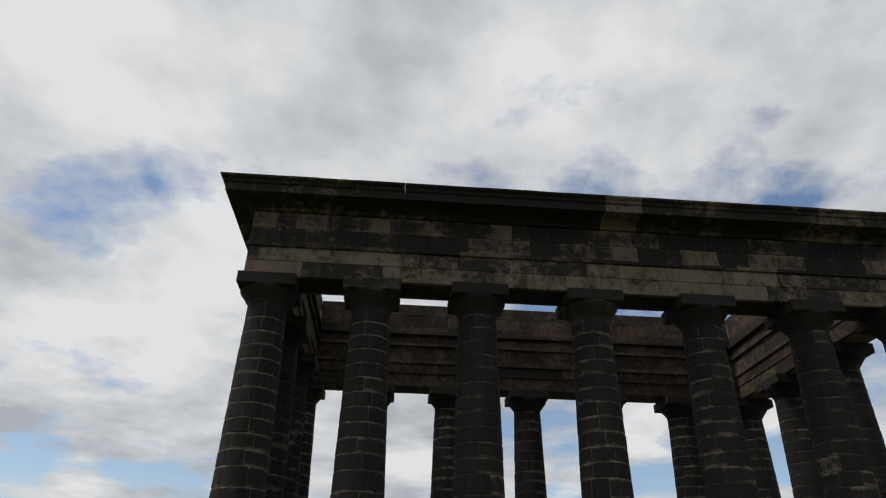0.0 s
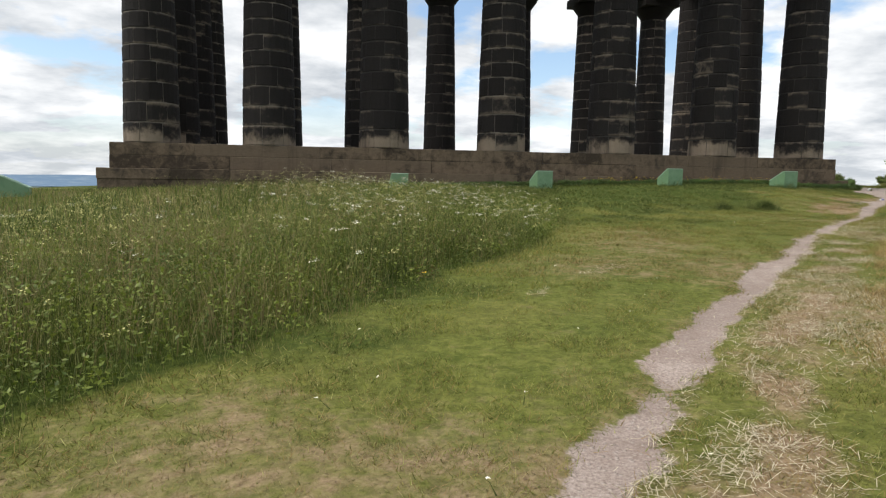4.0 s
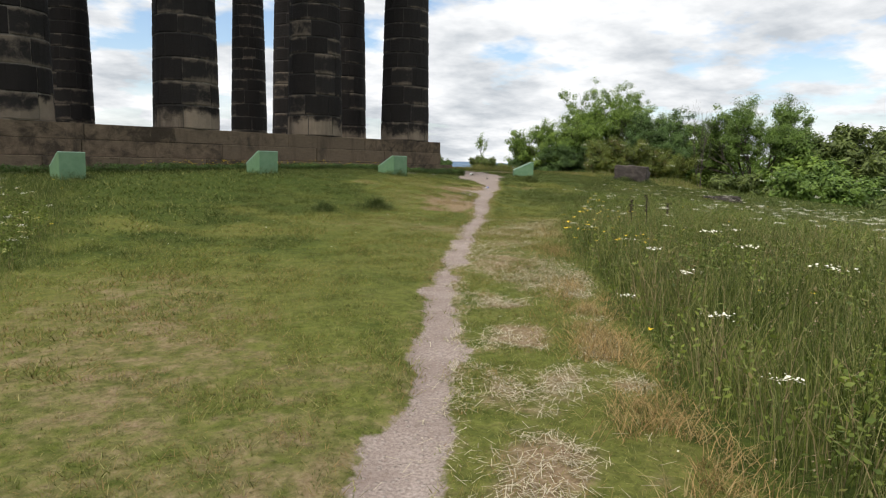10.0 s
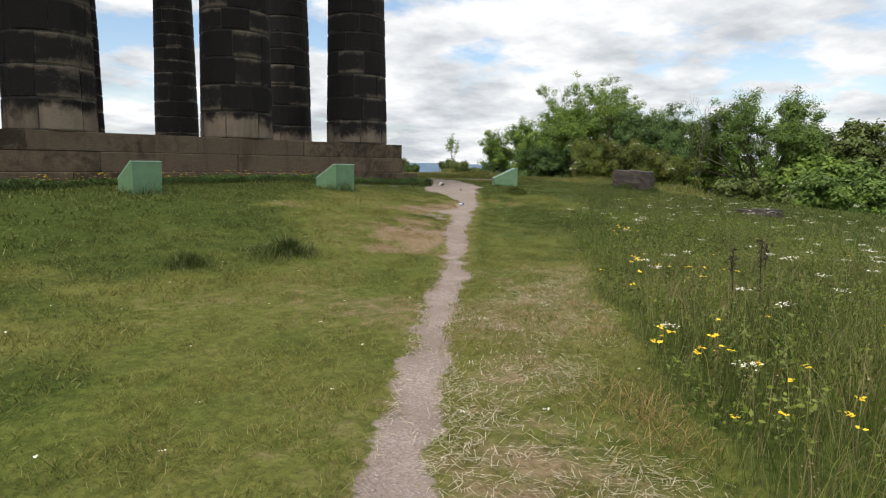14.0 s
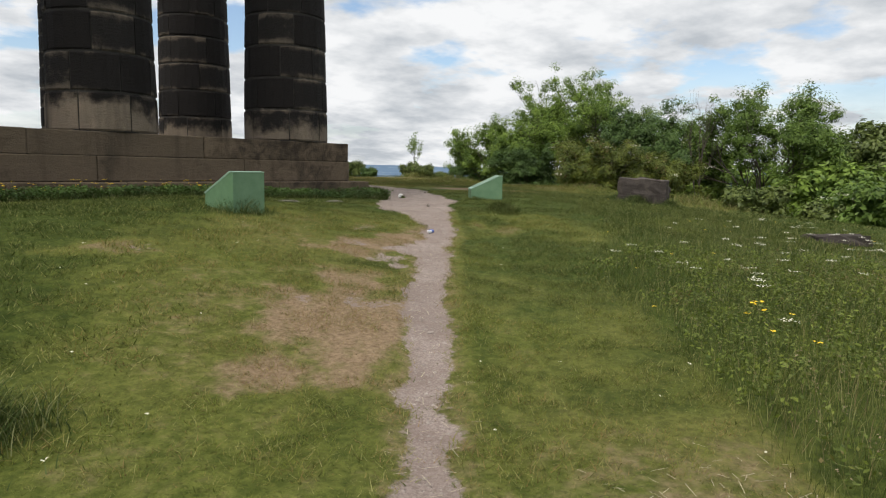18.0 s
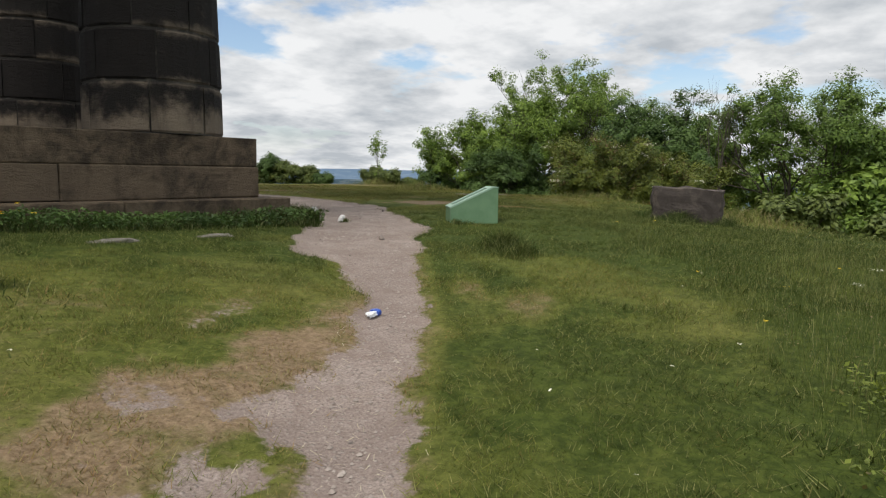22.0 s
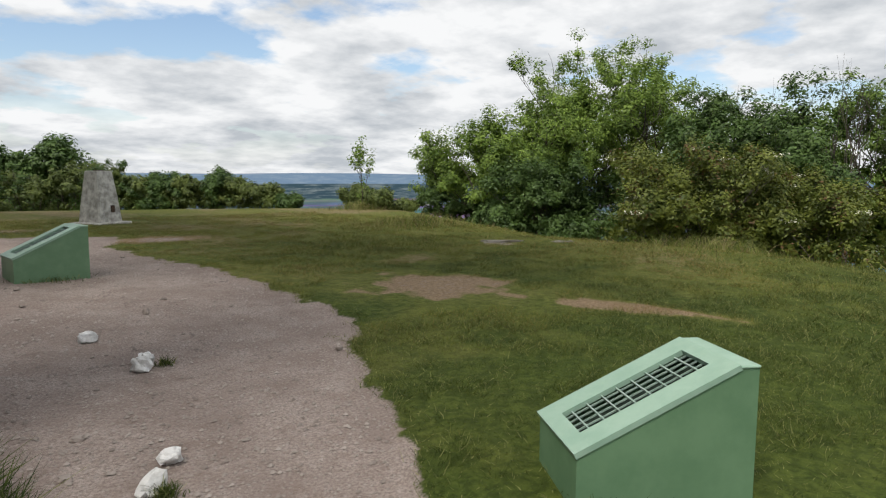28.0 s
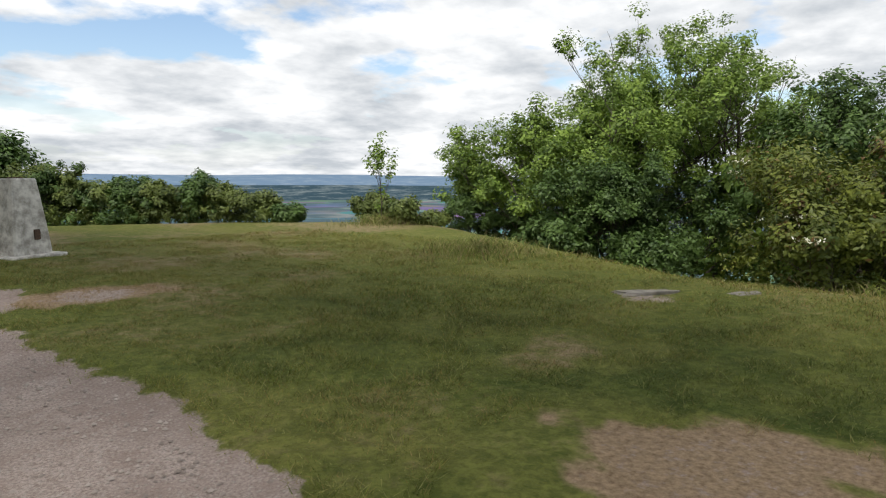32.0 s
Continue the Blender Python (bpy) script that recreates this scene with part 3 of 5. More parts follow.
def arc_block(z0, z1, width, seed):
    """One curved block of a column's course, about the z axis, starting at angle 0."""
    rng = random.Random(seed)
    bm = bmesh.new()
    cuts, gap, sink = 4, 0.026, 0.022
    rows = []
    for inset, (za, r_off) in enumerate(((z0 + 0.013, -0.10), (z0 + 0.013, -sink), (z0 + 0.045, 0.0), (z1 - 0.045, 0.0), (z1 - 0.013, -sink), (z1 - 0.013, -0.10))):
        row = []
        for k in range(cuts + 1):
            edge = 0.010 if k in (0, cuts) else 0.0
            a = gap / 2 + (width - gap) * k / cuts
            r = shaft_radius(za) + 0.012 + r_off - edge + (rng.uniform(-0.008, 0.008) if r_off == 0 else 0)
            row.append(bm.verts.new((r * math.cos(a), r * math.sin(a), za)))
        rows.append(row)
    for a, b in zip(rows, rows[1:]):
        for k in range(cuts):
            bm.faces.new((a[k], a[k + 1], b[k + 1], b[k]))
    for k in (0, cuts):
        ring = [row[k] for row in rows]
        bm.faces.new(ring if k else ring[::-1])
    mesh = bpy.data.meshes.new("column_block")
    bm.to_mesh(mesh)
    bm.free()
    mesh.materials.append(COLUMN_STONE)
    return mesh


def turned(profile, sides=36):
    """A body of revolution from (radius, height) pairs."""
    verts, faces = [], []
    for r, z in profile:
        verts += [(r * math.cos(2 * math.pi * s / sides), r * math.sin(2 * math.pi * s / sides), z) for s in range(sides)]
    for k in range(len(profile) - 1):
        faces += [(k * sides + s, k * sides + (s + 1) % sides, (k + 1) * sides + (s + 1) % sides, (k + 1) * sides + s) for s in range(sides)]
    return verts, faces


COURSE_Z = [DECK + 0.74 * k if k < 4 else DECK + 2.96 + (NECK - DECK - 2.96) * (k - 4) / (COURSES - 4) for k in range(COURSES + 1)]
WIDTHS = [(0.92, 0.80, 1.0, 0.95, 0.82, 0.98, 0.81), (0.74, 1.02, 0.9, 0.86, 0.98, 0.9, 0.88)]
BLOCKS = {(c, k): arc_block(COURSE_Z[c], COURSE_Z[c + 1], WIDTHS[c % 2][k], 100 * c + k) for c in range(COURSES) for k in range(RING)}
_v, _f = turned([(shaft_radius(z) - 0.012, z) for z in COURSE_Z])
CORE = bpy.data.meshes.new("column")
CORE.from_pydata(_v, [], _f)
CORE.materials.append(MORTAR)
CORE.shade_smooth()
_v, _f = turned([(0.78, NECK - 0.02), (0.815, NECK + 0.02), (0.815, NECK + 0.16), (0.85, NECK + 0.2), (0.90, NECK + 0.28), (1.06, NECK + 0.5), (1.19, NECK + 0.66), (1.21, NECK + 0.74), (1.0, NECK + 0.76)])
ECHINUS = bpy.data.meshes.new("capital")
ECHINUS.from_pydata(_v, [], _f)
ECHINUS.materials.append(CAP_STONE)
ECHINUS.shade_smooth()
_bm = box_bm(-1.19, 1.19, -1.19, 1.19, NECK + 0.74, CAP_TOP, 0.025)
ABACUS = bpy.data.meshes.new("abacus")
_bm.to_mesh(ABACUS)
_bm.free()
ABACUS.materials.append(CAP_STONE)


def build_column(x, y, seed):
    rng = random.Random(seed)
    core = linked("column", CORE, None, monument, "round column of sooty stone blocks with pale joints")
    core.location = (x, y, 0)
    for name, mesh in (("capital", ECHINUS), ("abacus", ABACUS)):
        linked(name, mesh, None, core)
    for c in range(COURSES):
        a = rng.uniform(0, 2 * math.pi)
        for k in range(RING):
            ob = linked("column_block", BLOCKS[c, k], None, core)
            ob.rotation_euler = (0, 0, a)
            a += WIDTHS[c % 2][k]


for row, cy in enumerate(COL_Y):
    for col, cx in enumerate(COL_X):
        if row in (0, 3) or col in (0, 6):
            build_column(cx, cy, 10 * row + col)


def block_run(name, parent, material, length, depth, height, sizes, bevel, seed, rough=0.006):
    """A row of squared blocks along x, as objects of their own: a list of (object, start)."""
    rng = random.Random(seed)
    x = 0.0
    while x < length - 0.05:
        w = min(rng.uniform(*sizes), length - x)
        if length - x - w < sizes[0] * 0.5:
            w = length - x
        bm = box_bm(0.004, w - 0.004, 0.0, depth, 0.004, height - 0.004, bevel, rough, rng)
        yield part(name, bm, material, parent), x
        x += w


def run_along(name, parent, material, a, b, z, depth, height, sizes, seed, bevel=0.03):
    """Blocks along the outer line from a to b; the wall lies to the left of it."""
    a, b = Vector((*a, z)), Vector((*b, z))
    turn = math.atan2(b.y - a.y, b.x - a.x)
    for k, (ob, x) in enumerate(block_run(name, parent, material, (b - a).length, depth, height, sizes, bevel, seed)):
        ob.location = a + (b - a).normalized() * x
        ob.rotation_euler = (0, 0, turn)


X0, X1, Y0, Y1 = -30.5, 0.0, 0.0, 16.24
body = part("stylobate", box_bm(X0 + 0.05, X1 - 0.05, Y0 + 0.05, Y1 - 0.05, -0.6, DECK - 0.01), MORTAR, monument, "raised stone platform under the columns")
step = part("step", box_bm(X0 - 0.33, X1 + 0.33, Y0 - 0.33, Y1 + 0.33, -1.3, 0.38), PLINTH_STONE, monument, "broad lower step edged with weeds")
for c, (z, h) in enumerate(((0.405, 0.485), (0.89, 0.46))):
    o = 0.015 if c else 0.0
    for k, (a, b) in enumerate((((X0 + o, Y0 + o), (X1 - o, Y0 + o)), ((X1 - o, Y0 + 1.1), (X1 - o, Y1 - 1.1)), ((X1 - o, Y1 - o), (X0 + o, Y1 - o)), ((X0 + o, Y1 - 1.1), (X0 + o, Y0 + 1.1)))):
        run_along("stylobate_block", body, PLINTH_STONE, a, b, z, 1.09, h, (2.2, 4.6), 7 * c + k, 0.014)
for k, (a, b) in enumerate((((X0 - 0.36, Y0 - 0.36), (X1 + 0.36, Y0 - 0.36)), ((X1 + 0.36, Y0 + 0.5), (X1 + 0.36, Y1 - 0.5)), ((X1 + 0.36, Y1 + 0.36), (X0 - 0.36, Y1 + 0.36)), ((X0 - 0.36, Y1 - 0.5), (X0 - 0.36, Y0 + 0.5)))):
    run_along("step_block", step, PLINTH_STONE, a, b, 0.0, 1.1, 0.405, (1.8, 3.4), 40 + k, 0.02)

# entablature: a ring of beams on the capitals
BX0, BX1, BY0, BY1 = -30.25, -0.22, 0.18, 16.06
THICK = 1.64
arch = part("architrave_core", box_bm(BX0 + 0.2, BX1 - 0.2, BY0 + 0.2, BY0 + THICK - 0.2, CAP_TOP, 16.2), BEAM_STONE, monument)
BEAM_RUNS = (((BX0, BY0), (BX1, BY0)), ((BX1, BY0 + THICK), (BX1, BY1 - THICK)), ((BX1, BY1), (BX0, BY1)), ((BX0, BY1 - THICK), (BX0, BY0 + THICK)))
for x0, x1, y0, y1 in ((BX0 + 0.2, BX1 - 0.2, BY1 - THICK + 0.2, BY1 - 0.2), (BX0 + 0.2, BX0 + THICK - 0.2, BY0 + THICK - 0.2, BY1 - THICK + 0.2), (BX1 - THICK + 0.2, BX1 - 0.2, BY0 + THICK - 0.2, BY1 - THICK + 0.2)):
    part("architrave_core", box_bm(x0, x1, y0, y1, CAP_TOP, 16.2), BEAM_STONE, monument)
BEAM = part("architrave", box_bm(BX0 + 0.1, BX1 - 0.1, BY0 + 0.1, BY0 + 0.3, CAP_TOP + 0.02, 13.4), BEAM_STONE, monument, "long lintel blocks over the columns, partly cleaned")
FRIEZE = part("frieze", box_bm(BX0 + 0.12, BX1 - 0.12, BY0 + 0.12, BY0 + 0.3, 13.6, 15.1), BEAM_STONE, monument, "band of square frieze stones")
CORNICE = part("cornice", box_bm(BX0 - 0.1, BX1 + 0.1, BY0 - 0.1, BY0 + 0.3, 15.2, 15.45), BEAM_STONE, monument, "projecting cornice with a weathered top edge")


def profile_run(name, parent, a, b, outline, seed, sizes):
    """Moulded stones along a line; outline: (out, height) pairs of the section, mitred by length."""
    rng = random.Random(seed)
    a, b = Vector((*a, 0)), Vector((*b, 0))
    way = (b - a).normalized()
    out = Vector((way.y, -way.x, 0))
    total, x = (b - a).length, 0.0
    while x < total - 0.05:
        w = min(rng.uniform(*sizes), total - x)
        if total - x - w < 0.8:
            w = total - x
        bm = bmesh.new()
        lift = rng.uniform(-0.012, 0.012)
        rings = []
        for s, first, last in ((x + 0.004, x == 0.0, False), (x + w - 0.004, False, x + w >= total - 0.06)):
            ring = []
            for o, z in outline:
                miter = (-o if first else 0) + (o if last else 0)
                ring.append(bm.verts.new(a + way * (s + miter) + out * o + Vector((0, 0, z + lift))))
            rings.append(ring)
        n = len(outline)
        for k in range(n):
            bm.faces.new((rings[0][k], rings[1][k], rings[1][(k + 1) % n], rings[0][(k + 1) % n]))
        bm.faces.new(rings[0][::-1])
        bm.faces.new(rings[1])
        bmesh.ops.recalc_face_normals(bm, faces=bm.faces[:])
        part(name, bm, BEAM_STONE, parent)
        x += w


CORNICE_OUT = [(-1.1, 15.15), (0.1, 15.15), (0.14, 15.3), (0.32, 15.42), (0.36, 15.5), (1.12, 15.46), (1.12, 15.82), (1.2, 15.86), (1.22, 15.98), (1.36, 16.06), (1.38, 16.14), (-1.1, 16.2)]
TAENIA_OUT = [(-0.3, 13.4), (0.0, 13.4), (0.09, 13.42), (0.09, 13.58), (-0.3, 13.6)]
corners = [(BX0, BY0), (BX1, BY0), (BX1, BY1), (BX0, BY1)]
for k in range(4):
    a, b = corners[k], corners[(k + 1) % 4]
    profile_run("cornice_stone", CORNICE, a, b, CORNICE_OUT, 60 + k, (1.1, 2.2))
    profile_run("taenia_stone", CORNICE, a, b, TAENIA_OUT, 70 + k, (1.2, 2.6))
    run_along("lintel_block", BEAM, LINTEL_STONE, BEAM_RUNS[k][0], BEAM_RUNS[k][1], CAP_TOP + 0.005, 0.7, 0.72, (1.6, 4.4), 80 + k, 0.02)
    run_along("lintel_block", BEAM, LINTEL_STONE, BEAM_RUNS[k][0], BEAM_RUNS[k][1], CAP_TOP + 0.73, 0.7, 0.665, (1.2, 2.6), 90 + k, 0.02)
    run_along("frieze_block", FRIEZE, BEAM_STONE, BEAM_RUNS[k][0], BEAM_RUNS[k][1], 13.6, 0.7, 0.75, (0.7, 1.5), 95 + k, 0.02)
    run_along("frieze_block", FRIEZE, BEAM_STONE, BEAM_RUNS[k][0], BEAM_RUNS[k][1], 14.35, 0.7, 0.78, (0.7, 1.5), 99 + k, 0.02)
# inner faces of the four beams
for k, (a, b) in enumerate((((BX1 - THICK, BY0 + THICK), (BX0 + THICK, BY0 + THICK)), ((BX1 - THICK, BY1 - THICK), (BX1 - THICK, BY0 + THICK)), ((BX0 + THICK, BY1 - THICK), (BX1 - THICK, BY1 - THICK)), ((BX0 + THICK, BY0 + THICK), (BX0 + THICK, BY1 - THICK)))):
    for z, h in ((CAP_TOP + 0.005, 0.72), (CAP_TOP + 0.73, 0.86), (13.6, 0.75), (14.36, 0.78), (15.15, 0.75), (15.9, 0.75), (16.66, 0.74)):
        run_along("inner_block", BEAM, INNER_STONE, a, b, z, 0.45, h, (2.6, 5.2), 120 + 10 * int(z) + k, 0.008)


# ---- floodlight housings ----
for z, h, out in ((12.78, 0.10, 0.05), (13.42, 0.22, 0.10), (14.55, 0.16, 0.14), (15.3, 0.22, 0.22)):
    for x0, x1, y0, y1 in ((BX0 + THICK, BX1 - THICK, BY1 - THICK - out, BY1 - THICK + 0.1), (BX0 + THICK, BX1 - THICK, BY0 + THICK - 0.1, BY0 + THICK + out),
                           (BX0 + THICK - 0.1, BX0 + THICK + out, BY0 + THICK, BY1 - THICK), (BX1 - THICK - out, BX1 - THICK + 0.1, BY0 + THICK, BY1 - THICK)):
        part("inner_moulding", box_bm(x0, x1, y0, y1, z, z + h, 0.012), INNER_STONE, BEAM)


def build_lamp_box(x, y, turn, w=0.56, label="green steel floodlight housing with a sloped barred top in the grass"):
    """A wedge whose slope falls towards its own +y; the ridge is at its back."""
    z = ground_at(x, y)
    box = thing("floodlight_box", (x, y, z - 0.06), turn, label=label, category="floodlight", group="floodlights round the monument")
    hi, lo, back, front, ridge = 0.66, 0.32, -0.40, 0.42, -0.30
    bm = bmesh.new()
    outline = [(back, 0.0), (front, 0.0), (front, lo), (ridge, hi), (back, hi)]
    rings = [[bm.verts.new((s * w / 2, a, b)) for a, b in outline] for s in (-1, 1)]
    for k in range(5):
        if k != 2:
            bm.faces.new((rings[0][k], rings[0][(k + 1) % 5], rings[1][(k + 1) % 5], rings[1][k]))
    bm.faces.new(rings[0][::-1])
    bm.faces.new(rings[1])
    bmesh.ops.recalc_face_normals(bm, faces=bm.faces[:])
    part("housing", bm, BOX_GREEN, box)
    # sloped lid with a long opening
    fall = Vector((0, front - ridge, lo - hi))
    length = fall.length
    tilt = Matrix.Translation((0, ridge, hi)) @ Matrix.Rotation(math.atan2(lo - hi, front - ridge), 4, "X")
    hole = (-0.48 * w / 2, 0.48 * w / 2, 0.06, length - 0.075)
    bm = bmesh.new()
    rims = []
    for top in (0.012, -0.014):
        for x0, x1, y0, y1 in ((-w / 2 - 0.006, w / 2 + 0.006, -0.012, length + 0.012), hole):
            rims.append([bm.verts.new(tilt @ Vector((x, y, top))) for x, y in ((x0, y0), (x1, y0), (x1, y1), (x0, y1))])
    for a, b in ((0, 1), (2, 3), (0, 2), (1, 3)):
        for k in range(4):
            bm.faces.new((rims[a][k], rims[a][(k + 1) % 4], rims[b][(k + 1) % 4], rims[b][k]))
    bmesh.ops.recalc_face_normals(bm, faces=bm.faces[:])
    lid = part("lid", bm, BOX_TOP_LIT, box, "sloping lid in faded green, sky light put into its colour")
    part("ridge_cap", box_bm(-w / 2 - 0.006, w / 2 + 0.006, back - 0.006, ridge + 0.004, hi - 0.004, hi + 0.01, 0.005), BOX_TOP_LIT, box)
    bm = bmesh.new()
    bmesh.ops.create_cube(bm, size=1, matrix=tilt @ Matrix.LocRotScale((0, (hole[2] + hole[3]) / 2, -0.10), None, (hole[1] - hole[0] + 0.02, hole[3] - hole[2] + 0.02, 0.03)))
    part("lamp_well", bm, BOX_DARK, box)
    for k in range(5):
        xx = hole[0] + (hole[1] - hole[0]) * (k + 0.5) / 5
        bm = bmesh.new()
        bmesh.ops.create_cube(bm, size=1, matrix=tilt @ Matrix.LocRotScale((xx, (hole[2] + hole[3]) / 2, -0.014), None, (0.004, hole[3] - hole[2], 0.008)))
        part("long_bar", bm, WIRE, lid)
    for k in range(8):
        yy = hole[2] + (hole[3] - hole[2]) * (k + 0.6) / 8.2
        bm = bmesh.new()
        bmesh.ops.create_cube(bm, size=1, matrix=tilt @ Matrix.LocRotScale((0, yy, -0.006), None, (hole[1] - hole[0], 0.007, 0.008)))
        part("cross_bar", bm, WIRE, lid)
    return box


for bx in (-5.45, -10.2, -15.2, -20.3):
    build_lamp_box(bx, -3.6, random.Random(int(bx * 7)).uniform(-3, 3))
build_lamp_box(2.685, -2.355, 48, 0.50, label="green steel floodlight housing with a chipped sloped lid beside the gravel")
build_lamp_box(3.05, 5.4, 84, label="green steel floodlight housing standing at the edge of the gravel")
build_lamp_box(-31.6, -5.2, -75, label="green steel floodlight housing half hidden in tall grass")


# ---- boulder, survey pillar, stones ----
def lump(seed, size, squash, subdiv=3, rough=0.16, flat=None):
    """A rough stone body; flat: how square it is."""
    bm = bmesh.new()
    bmesh.ops.create_cube(bm, size=1)
    bmesh.ops.subdivide_edges(bm, edges=bm.edges[:], cuts=subdiv, use_grid_fill=True)
    off = Vector((seed * 3.1, seed * 1.7, seed * 0.9))
    for v in bm.verts:
        round_co = v.co.normalized() * 0.62
        v.co = v.co.lerp(round_co, 1 - (flat if flat is not None else 0.2))
        v.co += v.co.normalized() * rough * (noise.noise(v.co * 2.4 + off) + 0.5 * noise.noise(v.co * 6 + off))
        v.co = Vector((v.co.x * size * squash[0], v.co.y * size * squash[1], v.co.z * size * squash[2]))
    return bm


rock = part("boulder", lump(4, 1.0, (0.88, 1.48, 1.02), 14, 0.09, 0.82), BOULDER, smooth=False)
rock.matrix_world = pose(8.62, -4.0, ground_at(8.62, -4.0) + 0.26, 3, 2, 22)
tagged(rock, "large squared grey-brown boulder with moss lying in grass", "boulder")
rock = part("boulder", lump(9, 1.0, (0.8, 1.2, 0.5), 5, 0.12, 0.7), BOULDER)
rock.matrix_world = pose(4.9, -10.1, ground_at(4.9, -10.1) - 0.10, 0, 4, 50)
tagged(rock, "low dark boulder sunk in rough grass by the bushes", "boulder")

pz = ground_at(6.85, 12.45)
pillar = thing("survey_pillar", (6.85, 12.45, pz), 18, label="tapered whitewashed concrete survey pillar with peeling paint", category="survey pillar")
bm = bmesh.new()
rings = []
for z, h in ((-0.1, 0.335), (0.10, 0.33), (0.5, 0.29), (0.9, 0.245), (1.19, 0.21), (1.22, 0.195)):
    rings.append([bm.verts.new((sx * h, sy * h, z)) for sx, sy in ((-1, -0.9), (-0.9, -1), (0.9, -1), (1, -0.9), (1, 0.9), (0.9, 1), (-0.9, 1), (-1, 0.9))])
for a, b in zip(rings, rings[1:]):
    for k in range(8):
        bm.faces.new((a[k], a[(k + 1) % 8], b[(k + 1) % 8], b[k]))
bm.faces.new(rings[-1])
part("shaft", bm, CONCRETE, pillar)
part("number_plate", box_bm(0.02, 0.12, -0.332, -0.30, 0.26, 0.42, 0.004), RUST, pillar, "small dark rusted plate on the face")
part("top_plate", box_bm(-0.08, 0.08, -0.08, 0.08, 1.215, 1.235, 0.004), RUST, pillar)
part("footing", box_bm(-0.52, 0.46, -0.5, 0.44, -0.15, 0.035, 0.02), CONCRETE, pillar, "pale concrete footing flush with the turf")

for k, (sx, sy, size) in enumerate(((2.1, 2.1, 0.12), (2.1, 1.16, 0.13), (2.02, 1.06, 0.13), (1.40, -0.45, 0.10), (1.2, -0.66, 0.13), (-2.2, -5.55, 0.05), (2.9, 2.7, 0.06), (0.2, -2.6, 0.07), (3.3, 0.4, 0.06))):
    stone = part("white_stone" if k < 5 else "stone", lump(20 + k, size, (1.0, 0.8, 0.7), 3, 0.24, 0.25), WHITE_ROCK if k < 5 else PEBBLE)
    stone.matrix_world = pose(sx, sy, ground_at(sx, sy) - 0.02 + size * 0.22, 10 * k, 7 * k, 47 * k)
    tagged(stone, "chalk-white painted lump of rock set in the gravel" if k < 5 else "small pale loose stone on the trodden path", "stone", "white stones in the gravel" if k < 5 else "loose stones")
for sx, sy, rx, ry, turn in ((-3.3, -1.95, 0.32, 0.10, 8), (-1.9, -1.7, 0.25, 0.10, -5), (10.6, 3.7, 0.42, 0.13, -40), (11.2, 2.7, 0.25, 0.1, -30)):
    slab = part("flat_stone", lump(int(sx * 9), 1.0, (rx * 1.7, ry * 1.7, 0.09), 4, 0.2, 0.5), SLAB)
    slab.matrix_world = pose(sx, sy, ground_at(sx, sy) - 0.025, 0, 0, turn)
    tagged(slab, "bare flat stone showing through the turf", "stone", "flat stones")

STONE_SHAPES = []
for k in range(5):
    bm = lump(70 + k, 1.0, (1.0, 0.75, 0.42), 2, 0.3, 0.35)
    mesh = bpy.data.meshes.new("stone")
    bm.to_mesh(mesh)
    bm.free()
    mesh.materials.append(PEBBLE)
    STONE_SHAPES.append(mesh)
rng = random.Random(33)
laid = 0
while laid < 70:
    sx, sy = rng.uniform(-1.5, 5.0), rng.uniform(-3.5, 8.0)
    if float(yard_gap(np.array([sx]), np.array([sy]))[0]) > -0.15:
        continue
    size = rng.uniform(0.022, 0.036) if laid % 6 else rng.uniform(0.045, 0.07)
    stone = linked("stone", STONE_SHAPES[laid % 5], None)
    stone.matrix_world = pose(sx, sy, ground_at(sx, sy) - 0.035 + size * 0.12, 0, 0, rng.uniform(0, 360)) @ Matrix.Scale(size, 4)
    tagged(stone, "flat pale stone half sunk in the bare ground", "stone", "loose stones")
    laid += 1

# a crushed foil packet on the path
gz = ground_at(-2.73, -5.37)
litter = thing("crushed_packet", (-2.73, -5.37, gz - 0.03), 25, label="crushed white and blue foil packet dropped on the path", category="litter")
bm = lump(51, 0.145, (1.0, 0.45, 0.22), 4, 0.3, 0.6)
bmesh.ops.translate(bm, verts=bm.verts[:], vec=(0, 0, 0.025))
part("foil", bm, CAN_WHITE, litter)
bm = lump(52, 0.08, (0.75, 1.02, 0.60), 3, 0.2, 0.6)
bmesh.ops.translate(bm, verts=bm.verts[:], vec=(0.05, -0.005, 0.028))
part("printed_end", bm, CAN_BLUE, litter, "blue printed end")


